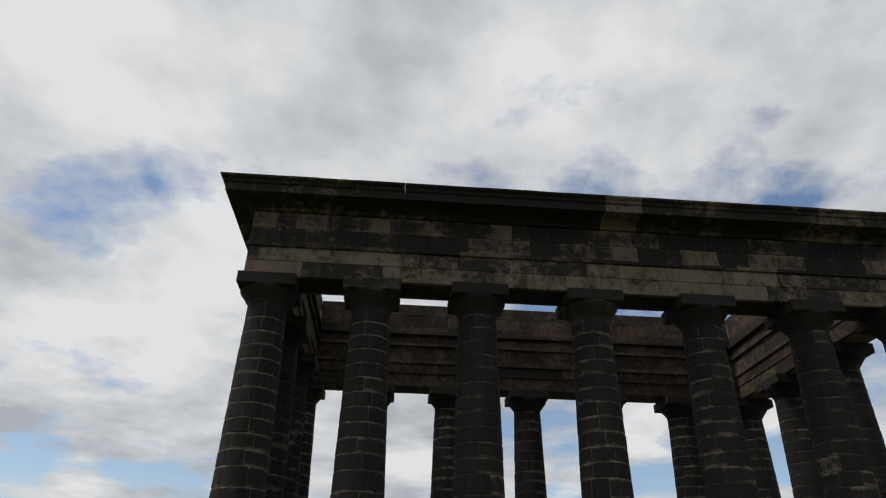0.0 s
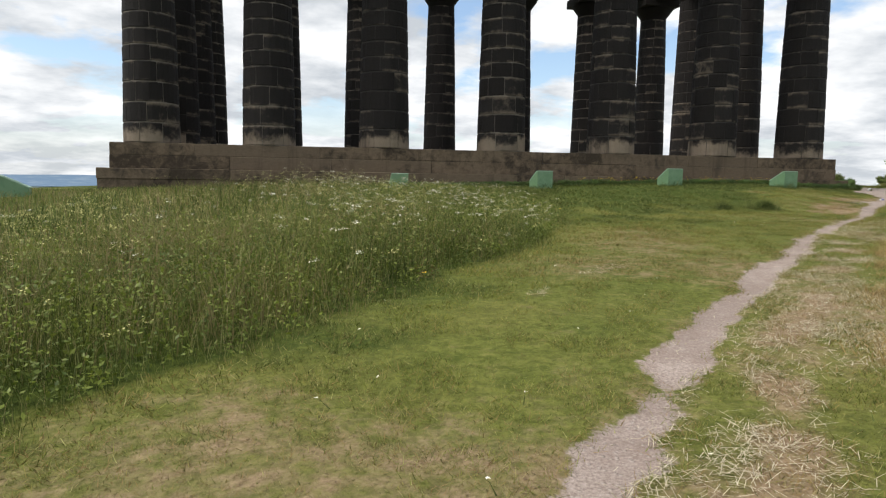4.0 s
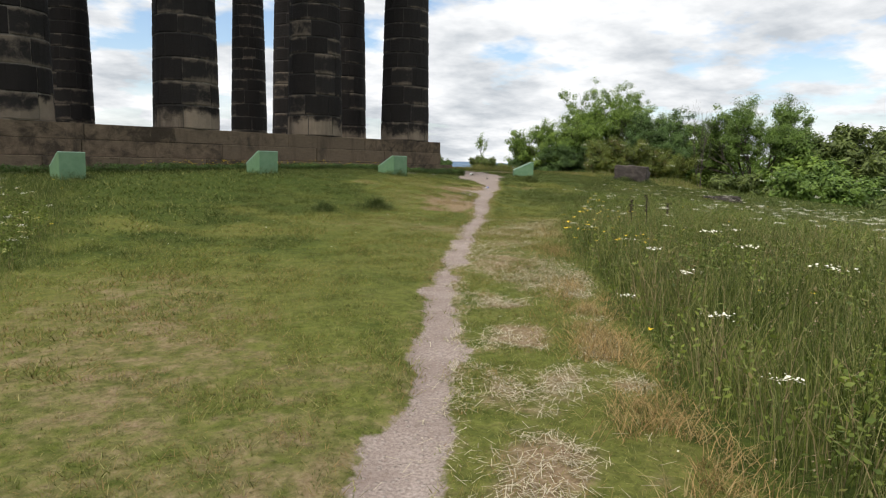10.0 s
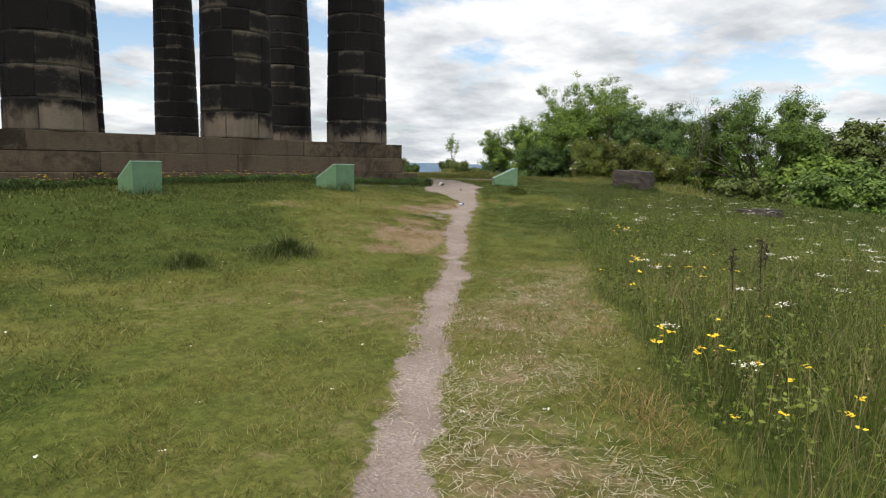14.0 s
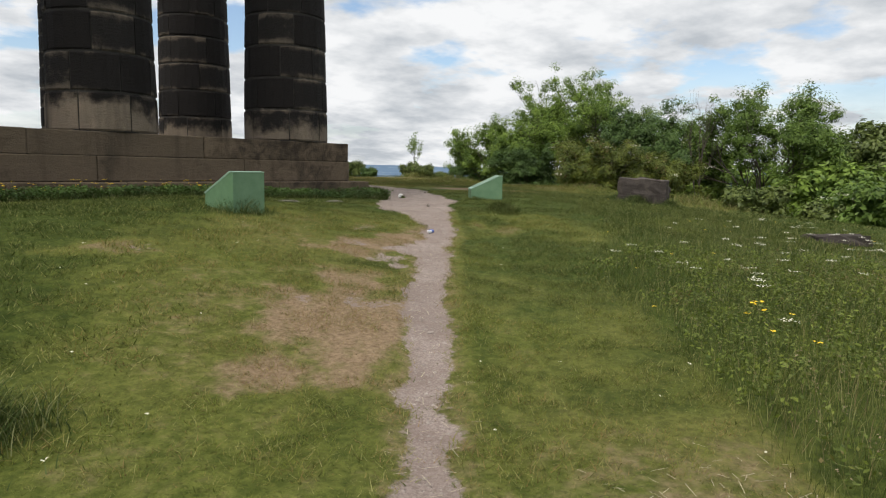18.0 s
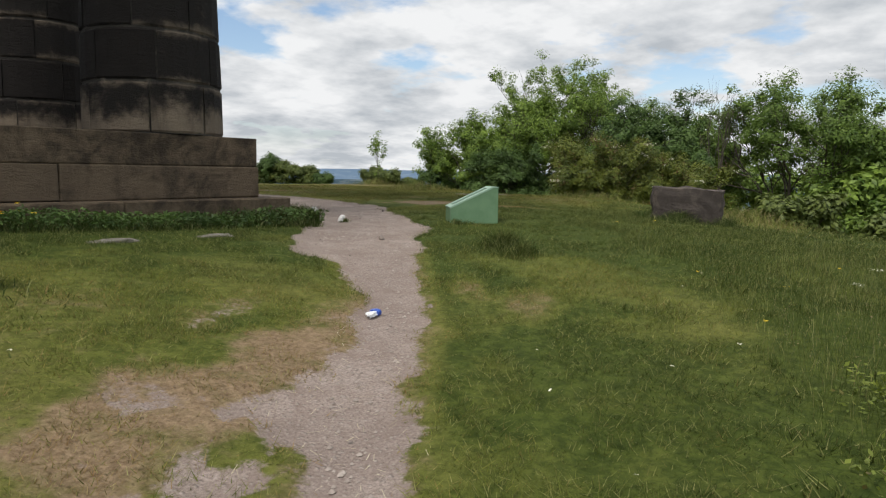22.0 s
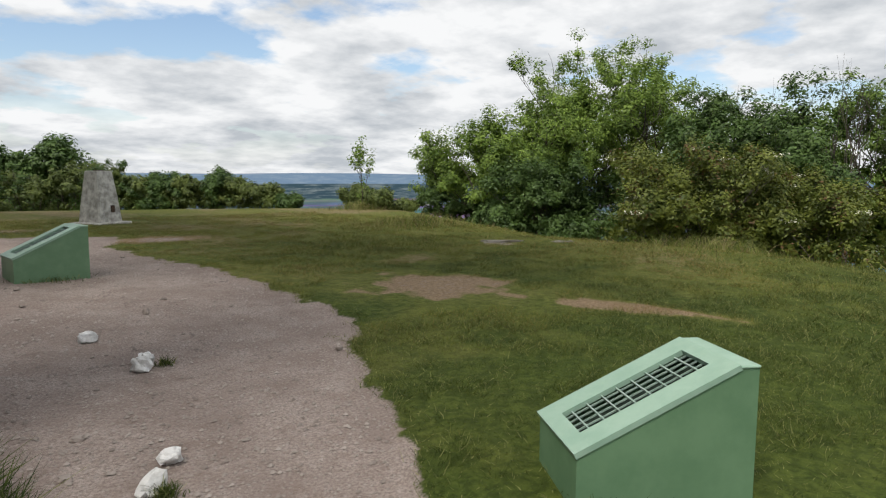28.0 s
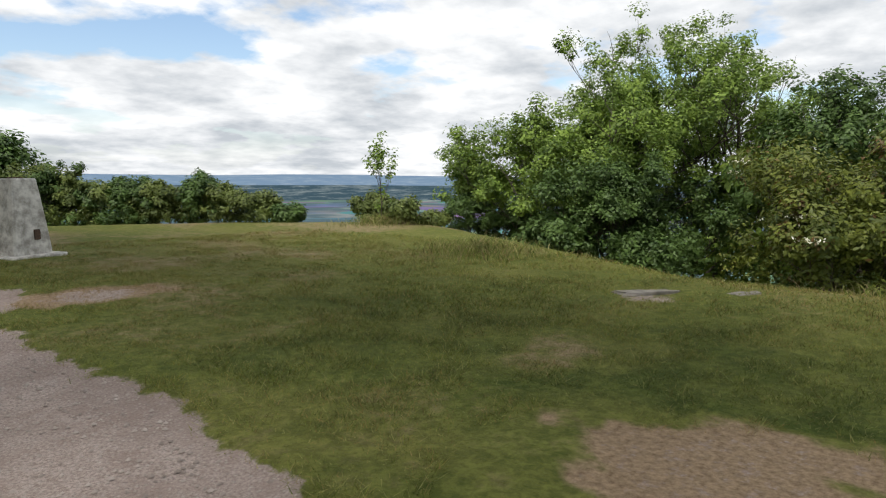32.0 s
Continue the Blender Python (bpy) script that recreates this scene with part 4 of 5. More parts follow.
def pebble_field():
    """Loose gravel on the bare corner and the path."""
    rng = np.random.default_rng(8)
    x, y = rng.uniform(-9, 6, 220000), rng.uniform(-12, 10, 220000)
    keep = (yard_gap(x, y) < -0.03) | ((trail_gap(x, y) < -0.03) & (y < -3))
    x, y = x[keep], y[keep]
    thin = rng.random(len(x)) < np.where(y < -3, 0.6, 0.6)
    x, y = x[thin][:34000], y[thin][:34000]
    n = len(x)
    size = 0.004 + 0.018 * rng.random(n) ** 4
    z = terrain(x, y) - 0.035 + size * 0.25
    base = np.array([(1, 0, 0), (0.2, 0.9, 0), (-0.8, 0.5, 0), (-0.7, -0.6, 0), (0.3, -0.9, 0), (0.1, 0.1, 0.75)])
    tris = np.array([(0, 1, 5), (1, 2, 5), (2, 3, 5), (3, 4, 5), (4, 0, 5)])
    ang = rng.uniform(0, 6.283, n)
    c, s = np.cos(ang)[:, None], np.sin(ang)[:, None]
    bx, by = base[:, 0] * c - base[:, 1] * s, base[:, 0] * s + base[:, 1] * c
    v = np.stack([x[:, None] + bx * size[:, None], y[:, None] + by * size[:, None] * 0.8, z[:, None] + base[:, 2] * size[:, None]], 2).reshape(-1, 3)
    f = (tris[None] + 6 * np.arange(n)[:, None, None]).reshape(-1, 3)
    tagged(sheet("gravel", v, f, PEBBLE), "loose pale gravel scattered over the bare ground", "gravel", kind="stuff")


pebble_field()


# ---- trees and shrubs ----
def leaf_cards(centres, facing, size, rng, droop=0.3):
    """Small leaves, one rhombus each; facing: the way that their upper sides look, or None for any."""
    n = len(centres)
    d = rng.normal(size=(n, 3))
    d[:, 2] = d[:, 2] * 0.55 - droop
    if facing is not None:
        d -= facing * np.sum(d * facing, axis=1)[:, None] * 0.85
    d /= np.linalg.norm(d, axis=1)[:, None]
    up = rng.normal(size=(n, 3)) * 0.6 + np.array([0, 0, 1.0]) if facing is None else facing + rng.normal(size=(n, 3)) * 0.28
    s = np.cross(d, up)
    s /= np.linalg.norm(s, axis=1)[:, None]
    length = size * rng.uniform(0.7, 1.35, n)[:, None]
    a = centres
    v = np.stack([a, a + d * length * 0.5 + s * length * 0.23, a + d * length, a + d * length * 0.5 - s * length * 0.23], 1).reshape(-1, 3)
    f = np.arange(n)[:, None] * 4 + np.array([0, 1, 2, 3])[None]
    return v, f


def grow(base, height, spread, stems, seed, lean=(0, 0), levels=3, kids=4, upright=0.55):
    """Limbs of a tree: wood tubes and the twig ends that carry leaves."""
    rng = random.Random(seed)
    wood, tips = Pile(), []

    def limb(start, way, length, radius, level):
        points, p, d = [start], start.copy(), way.normalized()
        for k in range(4):
            d = (d + Vector((rng.uniform(-1, 1), rng.uniform(-1, 1), rng.uniform(-0.5, 0.9))) * 0.16).normalized()
            p = p + d * length / 4
            points.append(p.copy())
        wood.add(*tube(points, [radius * (1 - 0.16 * k) for k in range(5)], 6 if level < 2 else 4 if level < 3 else 3))
        if level >= levels:
            tips.append((points[-1], d))
            tips.append((points[-2], d))
            tips.append((points[-3], d))
            return
        if level == levels - 1:
            tips.append((points[-1], d))
        for k in range(kids):
            at = points[2 + (k % 3)] if k else points[-1]
            turn = Vector((rng.uniform(-1, 1), rng.uniform(-1, 1), rng.uniform(-0.35, 0.9)))
            limb(at, d * upright + turn * (0.75 if k else 0.4), length * rng.uniform(0.52, 0.78), radius * 0.5, level + 1)

    for s in range(stems):
        a = 2 * math.pi * s / stems + rng.uniform(-0.4, 0.4)
        out = Vector((math.cos(a) * spread + lean[0], math.sin(a) * spread + lean[1], 1.0))
        limb(Vector((rng.uniform(-0.2, 0.2), rng.uniform(-0.2, 0.2), -0.2)), out, height * rng.uniform(0.40, 0.52), 0.035 * height * 0.42, 0)
    return wood, tips


def build_tree(name, x, y, height, spread, stems, seed, leaf, per_tip, leaf_size, label, category, clump=0.42, kids=4, levels=3, z=None, low=0, flowers=0, upright=0.55, width=1.0, sprays=0.42):
    base = ground_at(x, y) if z is None else z
    tree = thing(name, (x, y, base), 0, label=label, category=category)
    wood, tips = grow(Vector(), height, spread, stems, seed, levels=levels, kids=kids, upright=upright)
    rng = np.random.default_rng(seed)
    ends = np.array([p for p, d in tips])
    ways = np.array([d for p, d in tips])
    # fit the limbs to the height and width wanted
    scale = np.array([width, width, height / max(ends[:, 2].max() + clump * 0.6, 0.1)])
    v = np.array(wood.v) * scale
    sheet("trunk", v, wood.f, BARK, tree, smooth=True)
    ends = ends * scale
    if low:
        a = rng.uniform(0, 6.283, low)
        r = np.sqrt(rng.random(low)) * np.abs(ends[:, :2]).max() * 0.85
        ways = np.concatenate([ways, rng.normal(size=(low, 3)) * 0.6])
        ends = np.concatenate([ends, np.stack([r * np.cos(a), r * np.sin(a), rng.uniform(0.05, 0.45, low) * height], 1)])
    # leaves sit in domed sprays round some of the twig ends
    keep = rng.random(len(ends)) < sprays
    ends, ways = ends[keep], ways[keep]
    spread_of = rng.uniform(0.6, 1.3, len(ends))
    n = len(ends) * per_tip
    who = np.repeat(np.arange(len(ends)), per_tip)
    out = rng.normal(size=(n, 3))
    out[:, 2] = np.abs(out[:, 2]) - 0.3
    out += 0.9 * ways[who]
    out /= np.linalg.norm(out, axis=1)[:, None]
    reach = clump * spread_of[who] * (0.15 + 1.05 * rng.random(n) ** 0.8)
    centres = ends[who] + out * reach[:, None] * np.array([0.8, 0.8, 1.0])
    centres[:, 2] = np.maximum(centres[:, 2], 0.05)
    lv, lf = leaf_cards(centres, out, leaf_size, rng)
    sheet("crown", lv, lf, leaf, tree)
    if flowers:
        outer = np.argsort(-(np.hypot(ends[:, 0], ends[:, 1]) / np.hypot(ends[:, 0], ends[:, 1]).max() + 0.7 * ends[:, 2] / height))[:flowers * 5]
        pick = rng.choice(outer, flowers, replace=False)
        p = ends[pick] * np.array([1.15, 1.15, 1.02]) + np.array([0, 0, 0.12])
        u = np.repeat(p, 40, 0) + rng.normal(size=(40 * flowers, 3)) * np.array([0.11, 0.11, 0.02])
        sv, sf = leaf_cards(u, None, 0.055, rng, 0.0)
        tagged(sheet("flower_heads", sv, sf, PETAL_WHITE, tree, "flat cream-white flower heads"), kind="stuff")
    return tree


ASH = "tall many-stemmed ash tree in fresh green leaf on the slope"
build_tree("tree", 24.2, 9.2, 8.9, 0.34, 6, 11, ASH_LEAF, 96, 0.115, ASH, "tree", 0.50, width=0.85, low=4)
build_tree("tree", 22.6, 10.4, 6.2, 0.42, 5, 12, ASH_LEAF, 96, 0.115, ASH, "tree", 0.50, width=0.85, low=6)
build_tree("tree", 21.0, 11.4, 4.9, 0.5, 5, 25, ASH_LEAF, 92, 0.115, ASH, "tree", 0.48, width=0.85, low=15)
build_tree("tree", 27.4, 7.5, 8.8, 0.34, 5, 13, ASH_LEAF, 89, 0.115, ASH, "tree", 0.50, width=0.85, low=4)
build_tree("tree", 20.6, 8.6, 3.6, 0.55, 5, 14, DARK_LEAF, 92, 0.104, "dark leafy shrub tree below the taller ash trees", "tree", 0.45, width=0.8, low=40)
build_tree("elder_bush", 17.0, 2.2, 3.5, 0.75, 6, 15, ELDER_LEAF, 113, 0.092, "bushy elder with yellowing leaves and flat cream flower heads", "bush", 0.42, low=220, flowers=24)
build_tree("elder_bush", 18.2, -0.2, 3.2, 0.7, 5, 16, ELDER_LEAF, 113, 0.092, "bushy elder shrub with a few cream flower heads", "bush", 0.42, low=180, flowers=12)
build_tree("tree", 21.6, 2.2, 5.8, 0.45, 5, 17, DARK_LEAF, 100, 0.115, "dark green tree with drooping sprays behind the elder", "tree", 0.48, width=0.9, low=40)
build_tree("tree", 25.6, -2.7, 7.0, 0.55, 6, 18, BRIGHT_LEAF, 108, 0.122, "broad bright green tree with layered foliage", "tree", 0.58, low=110, width=1.0)
build_tree("tree", 29.6, -6.6, 6.2, 0.5, 5, 19, HEDGE_LEAF, 37, 0.276, "grey-green thorn tree with some bare twigs", "tree", 0.52, low=150)
build_tree("tree", 31.0, -11.5, 5.6, 0.55, 5, 20, HEDGE_LEAF, 37, 0.276, "grey-green thorn tree at the edge of the wood", "tree", 0.52, low=150)
build_tree("tree", 28.5, 2.5, 5.8, 0.45, 5, 21, ASH_LEAF, 36, 0.276, "green tree filling the gap in the tree line", "tree", 0.5, low=120)
build_tree("elder_bush", 14.6, -10.2, 2.4, 0.85, 5, 22, BRIGHT_LEAF, 48, 0.193, "rounded elder bush with white flower heads above rough grass", "bush", 0.40, low=160, flowers=22)
for k, (bx, by, bh) in enumerate(((19.5, -4.2, 1.8), (22.0, -7.0, 1.9), (18.0, -7.5, 1.4), (24.5, -11.0, 2.1), (20.5, -10.5, 1.5))):
    build_tree("bramble_bush", bx, by, bh, 1.0, 5, 40 + k, BRIGHT_LEAF if k % 2 else HEDGE_LEAF, 27, 0.193, "low tangled bramble bush at the foot of the trees", "bush", 0.40, kids=3, low=140)
for k, (bx, by, bh) in enumerate(((24.5, -6.0, 3.4), (27.5, -9.5, 3.2), (31.0, 0.5, 5.2), (33.5, -4.5, 5.0), (26.0, 4.6, 4.2), (30.0, 5.0, 5.6), (34.0, -9.0, 5.0))):
    build_tree("tree", bx, by, bh, 0.7, 5, 30 + k, HEDGE_LEAF if k % 2 else ASH_LEAF, 22, 0.332, "leafy thorn tree further down the wooded slope", "tree", 0.55, kids=3, low=220)
build_tree("sapling", 16.5, 13.65, 2.6, 0.06, 1, 23, ASH_LEAF, 9, 0.109, "slender young tree standing alone at the edge of the hilltop", "sapling", 0.20, kids=5, levels=2, upright=0.9, width=0.5, low=8, sprays=0.9)
build_tree("bush", 16.9, 13.2, 0.8, 0.9, 4, 24, HEDGE_LEAF, 45, 0.108, "small green bush at the foot of the sapling", "bush", 0.22, kids=3, levels=2, low=30, width=0.8)
HEDGE_RUN = [(15.6, 16.6, 0.55), (15.2, 17.4, 0.95), (14.6, 18.4, 1.2), (14.2, 18.9, 1.5), (13.7, 19.8, 1.25), (13.2, 20.4, 1.1), (12.9, 20.8, 1.45), (12.5, 21.9, 1.35), (12.0, 22.3, 1.6), (11.6, 22.8, 1.85), (11.2, 23.8, 1.8),
             (10.2, 24.4, 1.6), (9.7, 25.6, 1.7), (8.9, 26.2, 1.6), (19.0, 15.0, 0.6), (20.6, 13.4, 0.95), (18.0, 13.0, 0.35), (17.4, 14.6, 0.9)]
for k, (bx, by, top) in enumerate(HEDGE_RUN):
    build_tree("hedge_bush", bx, by, top - ground_at(bx, by) + 0.12, 0.4, 4, 60 + k, HEDGE_LEAF if k % 3 else DARK_LEAF, 59, 0.108, "green hawthorn bush in the hedge along the hill's edge", "bush", 0.24, kids=3, low=90, width=1.0, upright=0.8)
build_tree("tree", 12.1, 30.0, 3.15 - ground_at(12.1, 30.0), 0.45, 6, 70, DARK_LEAF, 59, 0.207, "dense dark green tree beyond the survey pillar", "tree", 0.5, low=160, width=0.8)
build_tree("tree", 7.6, 31.0, 2.6 - ground_at(7.6, 31.0), 0.45, 5, 71, DARK_LEAF, 44, 0.248, "dense dark green tree beyond the survey pillar", "tree", 0.5, low=140, width=0.8)
# added bushes: their dark leaves stand in for the shade under the ash canopy
for k, (bx, by, bh) in enumerate(((20.2, 7.2, 1.5), (19.8, 9.8, 1.6), (24.0, 7.2, 3.4), (20.8, 11.8, 1.7), (22.6, 8.6, 2.8))):
    build_tree("shade_fill_bush", bx, by, bh, 1.0, 5, 90 + k, DARK_LEAF, 49, 0.119, "dark bushes added to fill the shaded hollow below the ash trees", "bush", 0.40, kids=3, low=150)
for bx, by, top, seed in ((25.1, 3.3, 4.9, 141), (22.4, -0.6, 4.9, 142)):
    base = ground_at(bx, by)
    bare = thing("bare_tree", (bx, by, base), 0, label="thin leafless grey tree standing among green ones", category="tree")
    wood, tips = grow(Vector(), top - base, 0.16, 3, seed, levels=3, kids=3, upright=1.0)
    v = np.array(wood.v)
    v = v * np.array([0.5, 0.5, (top - base) / v[:, 2].max()])
    sheet("trunk", v, wood.f, BARK, bare, smooth=True)
build_tree("bush", 7.5, 24.0, 1.5, 0.9, 4, 72, HEDGE_LEAF, 49, 0.129, "low green bush on the hilltop's far rim", "bush", 0.33, kids=3, low=60)


# ---- grass ----
def blades(name, x, y, tall, wide, lean, material, rng, label, category, segments=1, dry=None, sink=0.01):
    """Grass blades as tapered strips; tall and wide are arrays."""
    n = len(x)
    z = terrain(x, y) - sink - 0.02 * dirt_mask(x, y)
    ang = rng.uniform(0, 6.283, n)
    face = rng.uniform(0, 6.283, n)
    lx, ly = np.cos(ang) * lean * tall, np.sin(ang) * lean * tall
    wx, wy = np.cos(face) * wide / 2, np.sin(face) * wide / 2
    levels = []
    for k in range(segments):
        s = k / segments
        bend, w = s ** 1.8, 1 - 0.55 * s
        cx, cy, cz = x + lx * bend, y + ly * bend, z + tall * s * (1 - 0.15 * s * lean)
        levels += [np.stack([cx - wx * w, cy - wy * w, cz], 1), np.stack([cx + wx * w, cy + wy * w, cz], 1)]
    levels.append(np.stack([x + lx, y + ly, z + tall * (1 - 0.25 * lean)], 1))
    m = 2 * segments + 1
    v = np.stack(levels, 1).reshape(-1, 3)
    tris = []
    for k in range(segments - 1):
        a = 2 * k
        tris += [(a, a + 1, a + 3), (a, a + 3, a + 2)]
    a = 2 * (segments - 1)
    tris.append((a, a + 1, a + 2))
    f = (np.array(tris)[None] + m * np.arange(n)[:, None, None]).reshape(-1, 3)
    dry = dry_mask(x, y) if dry is None else dry
    ob = sheet(name, v, f, material, attrs={"dry": np.repeat(dry, m)})
    return tagged(ob, label, category, kind="stuff")


def on_monument(x, y):
    return (x > -30.9) & (x < 0.4) & (y > -0.4) & (y < 16.65)


def scatter(rng, x0, x1, y0, y1, density, wanted=None):
    """Random places in a rectangle; wanted: tells from the middles of metre squares which of them to fill."""
    cx, cy = np.meshgrid(np.arange(x0, x1), np.arange(y0, y1))
    cx, cy = cx.ravel(), cy.ravel()
    if wanted is not None:
        ok = wanted(cx + 0.5, cy + 0.5)
        cx, cy = cx[ok], cy[ok]
    if density < 1:
        n = int(len(cx) * density)
        pick = rng.integers(0, len(cx), n)
    else:
        pick = np.repeat(np.arange(len(cx)), int(density))
    return cx[pick] + rng.random(len(pick)), cy[pick] + rng.random(len(pick))


def lawn_reach(x, y):
    """Distance from the ground that the path passes nearest."""
    near = np.minimum(trail_gap(x, y), np.maximum(0.6 * yard_gap(x, y), -1))
    return np.minimum(near, np.hypot(x - 5.5, y - 1.5) - 2.2) + 1.6 * (fractal(x, y, 1.5, 48) - 0.5)


def build_lawn():
    rng = np.random.default_rng(3)
    for density, lo, hi, height, width in ((3900, -1, 1.9, 0.052, 0.0046), (1900, 1.9, 5.0, 0.060, 0.0075), (420, 5.0, 17.0, 0.072, 0.017)):
        x, y = scatter(rng, -27, 14, -28, 14, density, lambda a, b: (lawn_reach(a, b) > lo - 0.8) & (lawn_reach(a, b) < hi + 0.8) & ~on_monument(a, b))
        near = lawn_reach(x, y)
        tuft = fractal(x, y, 0.26, 42)
        ok = (near > lo) & (near <= hi) & ~on_monument(x, y) & (rng.random(len(x)) > 1.15 * dirt_mask(x, y) - 0.03) & (rng.random(len(x)) < 0.42 + 0.8 * sstep(0.34, 0.62, tuft))
        x, y, tuft = x[ok], y[ok], tuft[ok]
        short = np.maximum(tall_right(x, y), tall_left(x, y)) < 0.2
        x, y, tuft = x[short], y[short], tuft[short]
        grow_to = height * rng.uniform(0.4, 1.6, len(x)) * (0.30 + 0.7 * fractal(x, y, 1.2, 41) + 1.1 * sstep(0.36, 0.7, tuft) * 0.6)
        grow_to *= 1 - 0.45 * dry_mask(x, y)
        blades("lawn", x, y, grow_to, width * rng.uniform(0.6, 1.4, len(x)), rng.uniform(0.3, 1.7, len(x)), LAWN, rng,
               "short trodden turf of green and parched grass", "grass")


def build_meadow():
    rng = np.random.default_rng(4)
    for side, name in ((tall_right, "right"), (tall_left, "left")):
        for density, near, seg, wide in ((760, True, 2, 0.0046), (110, False, 2, 0.015)):
            x, y = scatter(rng, -46 if side is tall_left else -27, 8, -40 if side is tall_right else -30, 0, density, lambda a, b: (side(a, b) > 0.0) & (0.66 * a + 0.75 * b > -40) & (np.abs((0.75 * a - 0.66 * b) - (right_rim(0.66 * a + 0.75 * b) if side is tall_right else left_rim(0.66 * a + 0.75 * b))) < (5.0 if near else 23)))
            p, q = 0.66 * x + 0.75 * y, 0.75 * x - 0.66 * y
            rim = (q - right_rim(p)) if side is tall_right else (left_rim(p) - q)
            h = side(x, y)
            zone = (rim < (4.0 if side is tall_right else 4.5)) if near else ((rim >= (4.0 if side is tall_right else 4.5)) & (rim < 22))
            ok = zone & (h > 0.03) & ~on_monument(x, y) & (p > -39)
            x, y, h = x[ok], y[ok], h[ok]
            h = h * rng.uniform(0.35, 1.1, len(x)) * (0.25 + 0.75 * fractal(x, y, 1.3, 43) + 0.6 * fractal(x, y, 0.3, 45))
            dry = np.clip((0.95 if side is tall_right else np.interp(x, [-22, -18], [0.95, 0.5])) * fractal(x, y, 1.3, 44) - 0.16 + 0.5 * (rng.random(len(x)) - 0.5), 0, 1) * np.interp(0.66 * x + 0.75 * y, [-18, -9], [1.0, 0.35])
            blades("meadow_grass", x, y, h, np.full(len(x), wide) * (0.7 + 0.6 * (h > 0.4)), rng.uniform(0.08, 0.75, len(x)), MEADOW, rng,
                   "tall uncut meadow grass gone to seed", "grass", seg, dry)


def build_fringe():
    """Parched uncut grass falling over the edge of the mown strip."""
    rng = np.random.default_rng(14)
    p = rng.uniform(-33, -16, 52000)
    q = right_rim(p) - 0.08 + rng.normal(0, 0.16, len(p))
    x, y = (0.66 * p + 0.75 * q) / 0.9981, (0.75 * p - 0.66 * q) / 0.9981
    ok = (fractal(x, y, 0.7, 29) > 0.50) & (rng.random(len(x)) < np.interp(p, [-33, -24, -19, -16], [0.5, 0.4, 0.15, 0.0]))
    x, y = x[ok], y[ok]
    blades("dry_fringe", x, y, rng.uniform(0.04, 0.20, len(x)), np.full(len(x), 0.0045), rng.uniform(0.5, 1.8, len(x)), PARCHED, rng,
           "orange-brown parched grass along the edge of the meadow", "grass", 2, rng.uniform(0.3, 1.1, len(x)))


def build_tufts():
    """Lush dark clumps and the rank growth against the step."""
    rng = np.random.default_rng(5)
    spots = [(-10.45, -9.4, 0.45, 0.34, 900), (-11.95, -9.6, 0.4, 0.26, 600), (0.78, -4.3, 0.55, 0.30, 1100), (0.45, -4.8, 0.4, 0.22, 600), (1.2, -0.75, 0.09, 0.10, 120),
             (2.2, 1.05, 0.09, 0.08, 90), (7.95, -4.1, 0.7, 0.30, 1500), (8.2, -3.4, 0.8, 0.26, 1200), (8.5, -4.95, 0.6, 0.28, 1100), (2.2, -2.4, 0.5, 0.12, 500), (3.0, 5.2, 0.45, 0.10, 400), (-5.5, -3.9, 0.6, 0.28, 800),
             (-10.2, -3.9, 0.7, 0.28, 500), (-15.2, -3.9, 0.7, 0.28, 400), (16.5, 13.5, 1.6, 0.4, 900), (12.5, 7.5, 2.0, 0.35, 900), (13.5, 0.5, 2.5, 0.4, 1200), (12.0, -4.5, 3.0, 0.4, 1200)]
    for k, (cx, cy, r, h, n) in enumerate(spots):
        n = int(1.4 * n)
        a, d = rng.uniform(0, 6.283, n), 0.62 * r * np.abs(rng.normal(size=n))
        x, y = cx + d * np.cos(a), cy + d * np.sin(a) * 0.7
        tall = h * np.maximum(0.25, 1.1 - 0.55 * d / r) * rng.uniform(0.35, 1.2, n)
        blades("grass_tuft", x, y, tall, np.full(n, 0.006 if k < 14 else 0.011), rng.uniform(0.3, 1.2, n), LUSH if k in (0, 1, 6, 7, 8, 11, 12, 13) else MEADOW, rng, "thick clump of longer dark green grass", "grass", 3, np.full(n, 0.06 if k < 14 else 0.35))
    n = 34000
    x = rng.uniform(-31.0, 0.45, n)
    y = -0.40 - 0.7 * rng.random(n) ** 1.6
    tall = (0.10 + 0.27 * fractal(x, y, 1.1, 47)) * rng.uniform(0.6, 1.25, n) * (1 - 0.45 * (-0.40 - y) / 0.7)
    blades("step_weeds", x, y, tall, np.full(n, 0.010), rng.uniform(0.2, 1.1, n), WEED, rng, "rank dark weeds growing against the stone step", "weeds", 2, np.zeros(n))
    n = 2600
    x, y = 0.38 + 0.26 * rng.random(n) ** 1.5, rng.uniform(-0.8, 0.1, n)
    blades("step_weeds", x, y, 0.30 * rng.uniform(0.5, 1.2, n), np.full(n, 0.013), rng.uniform(0.2, 0.9, n), WEED, rng, "rank dark weeds growing round the corner of the step", "weeds", 2, np.zeros(n))


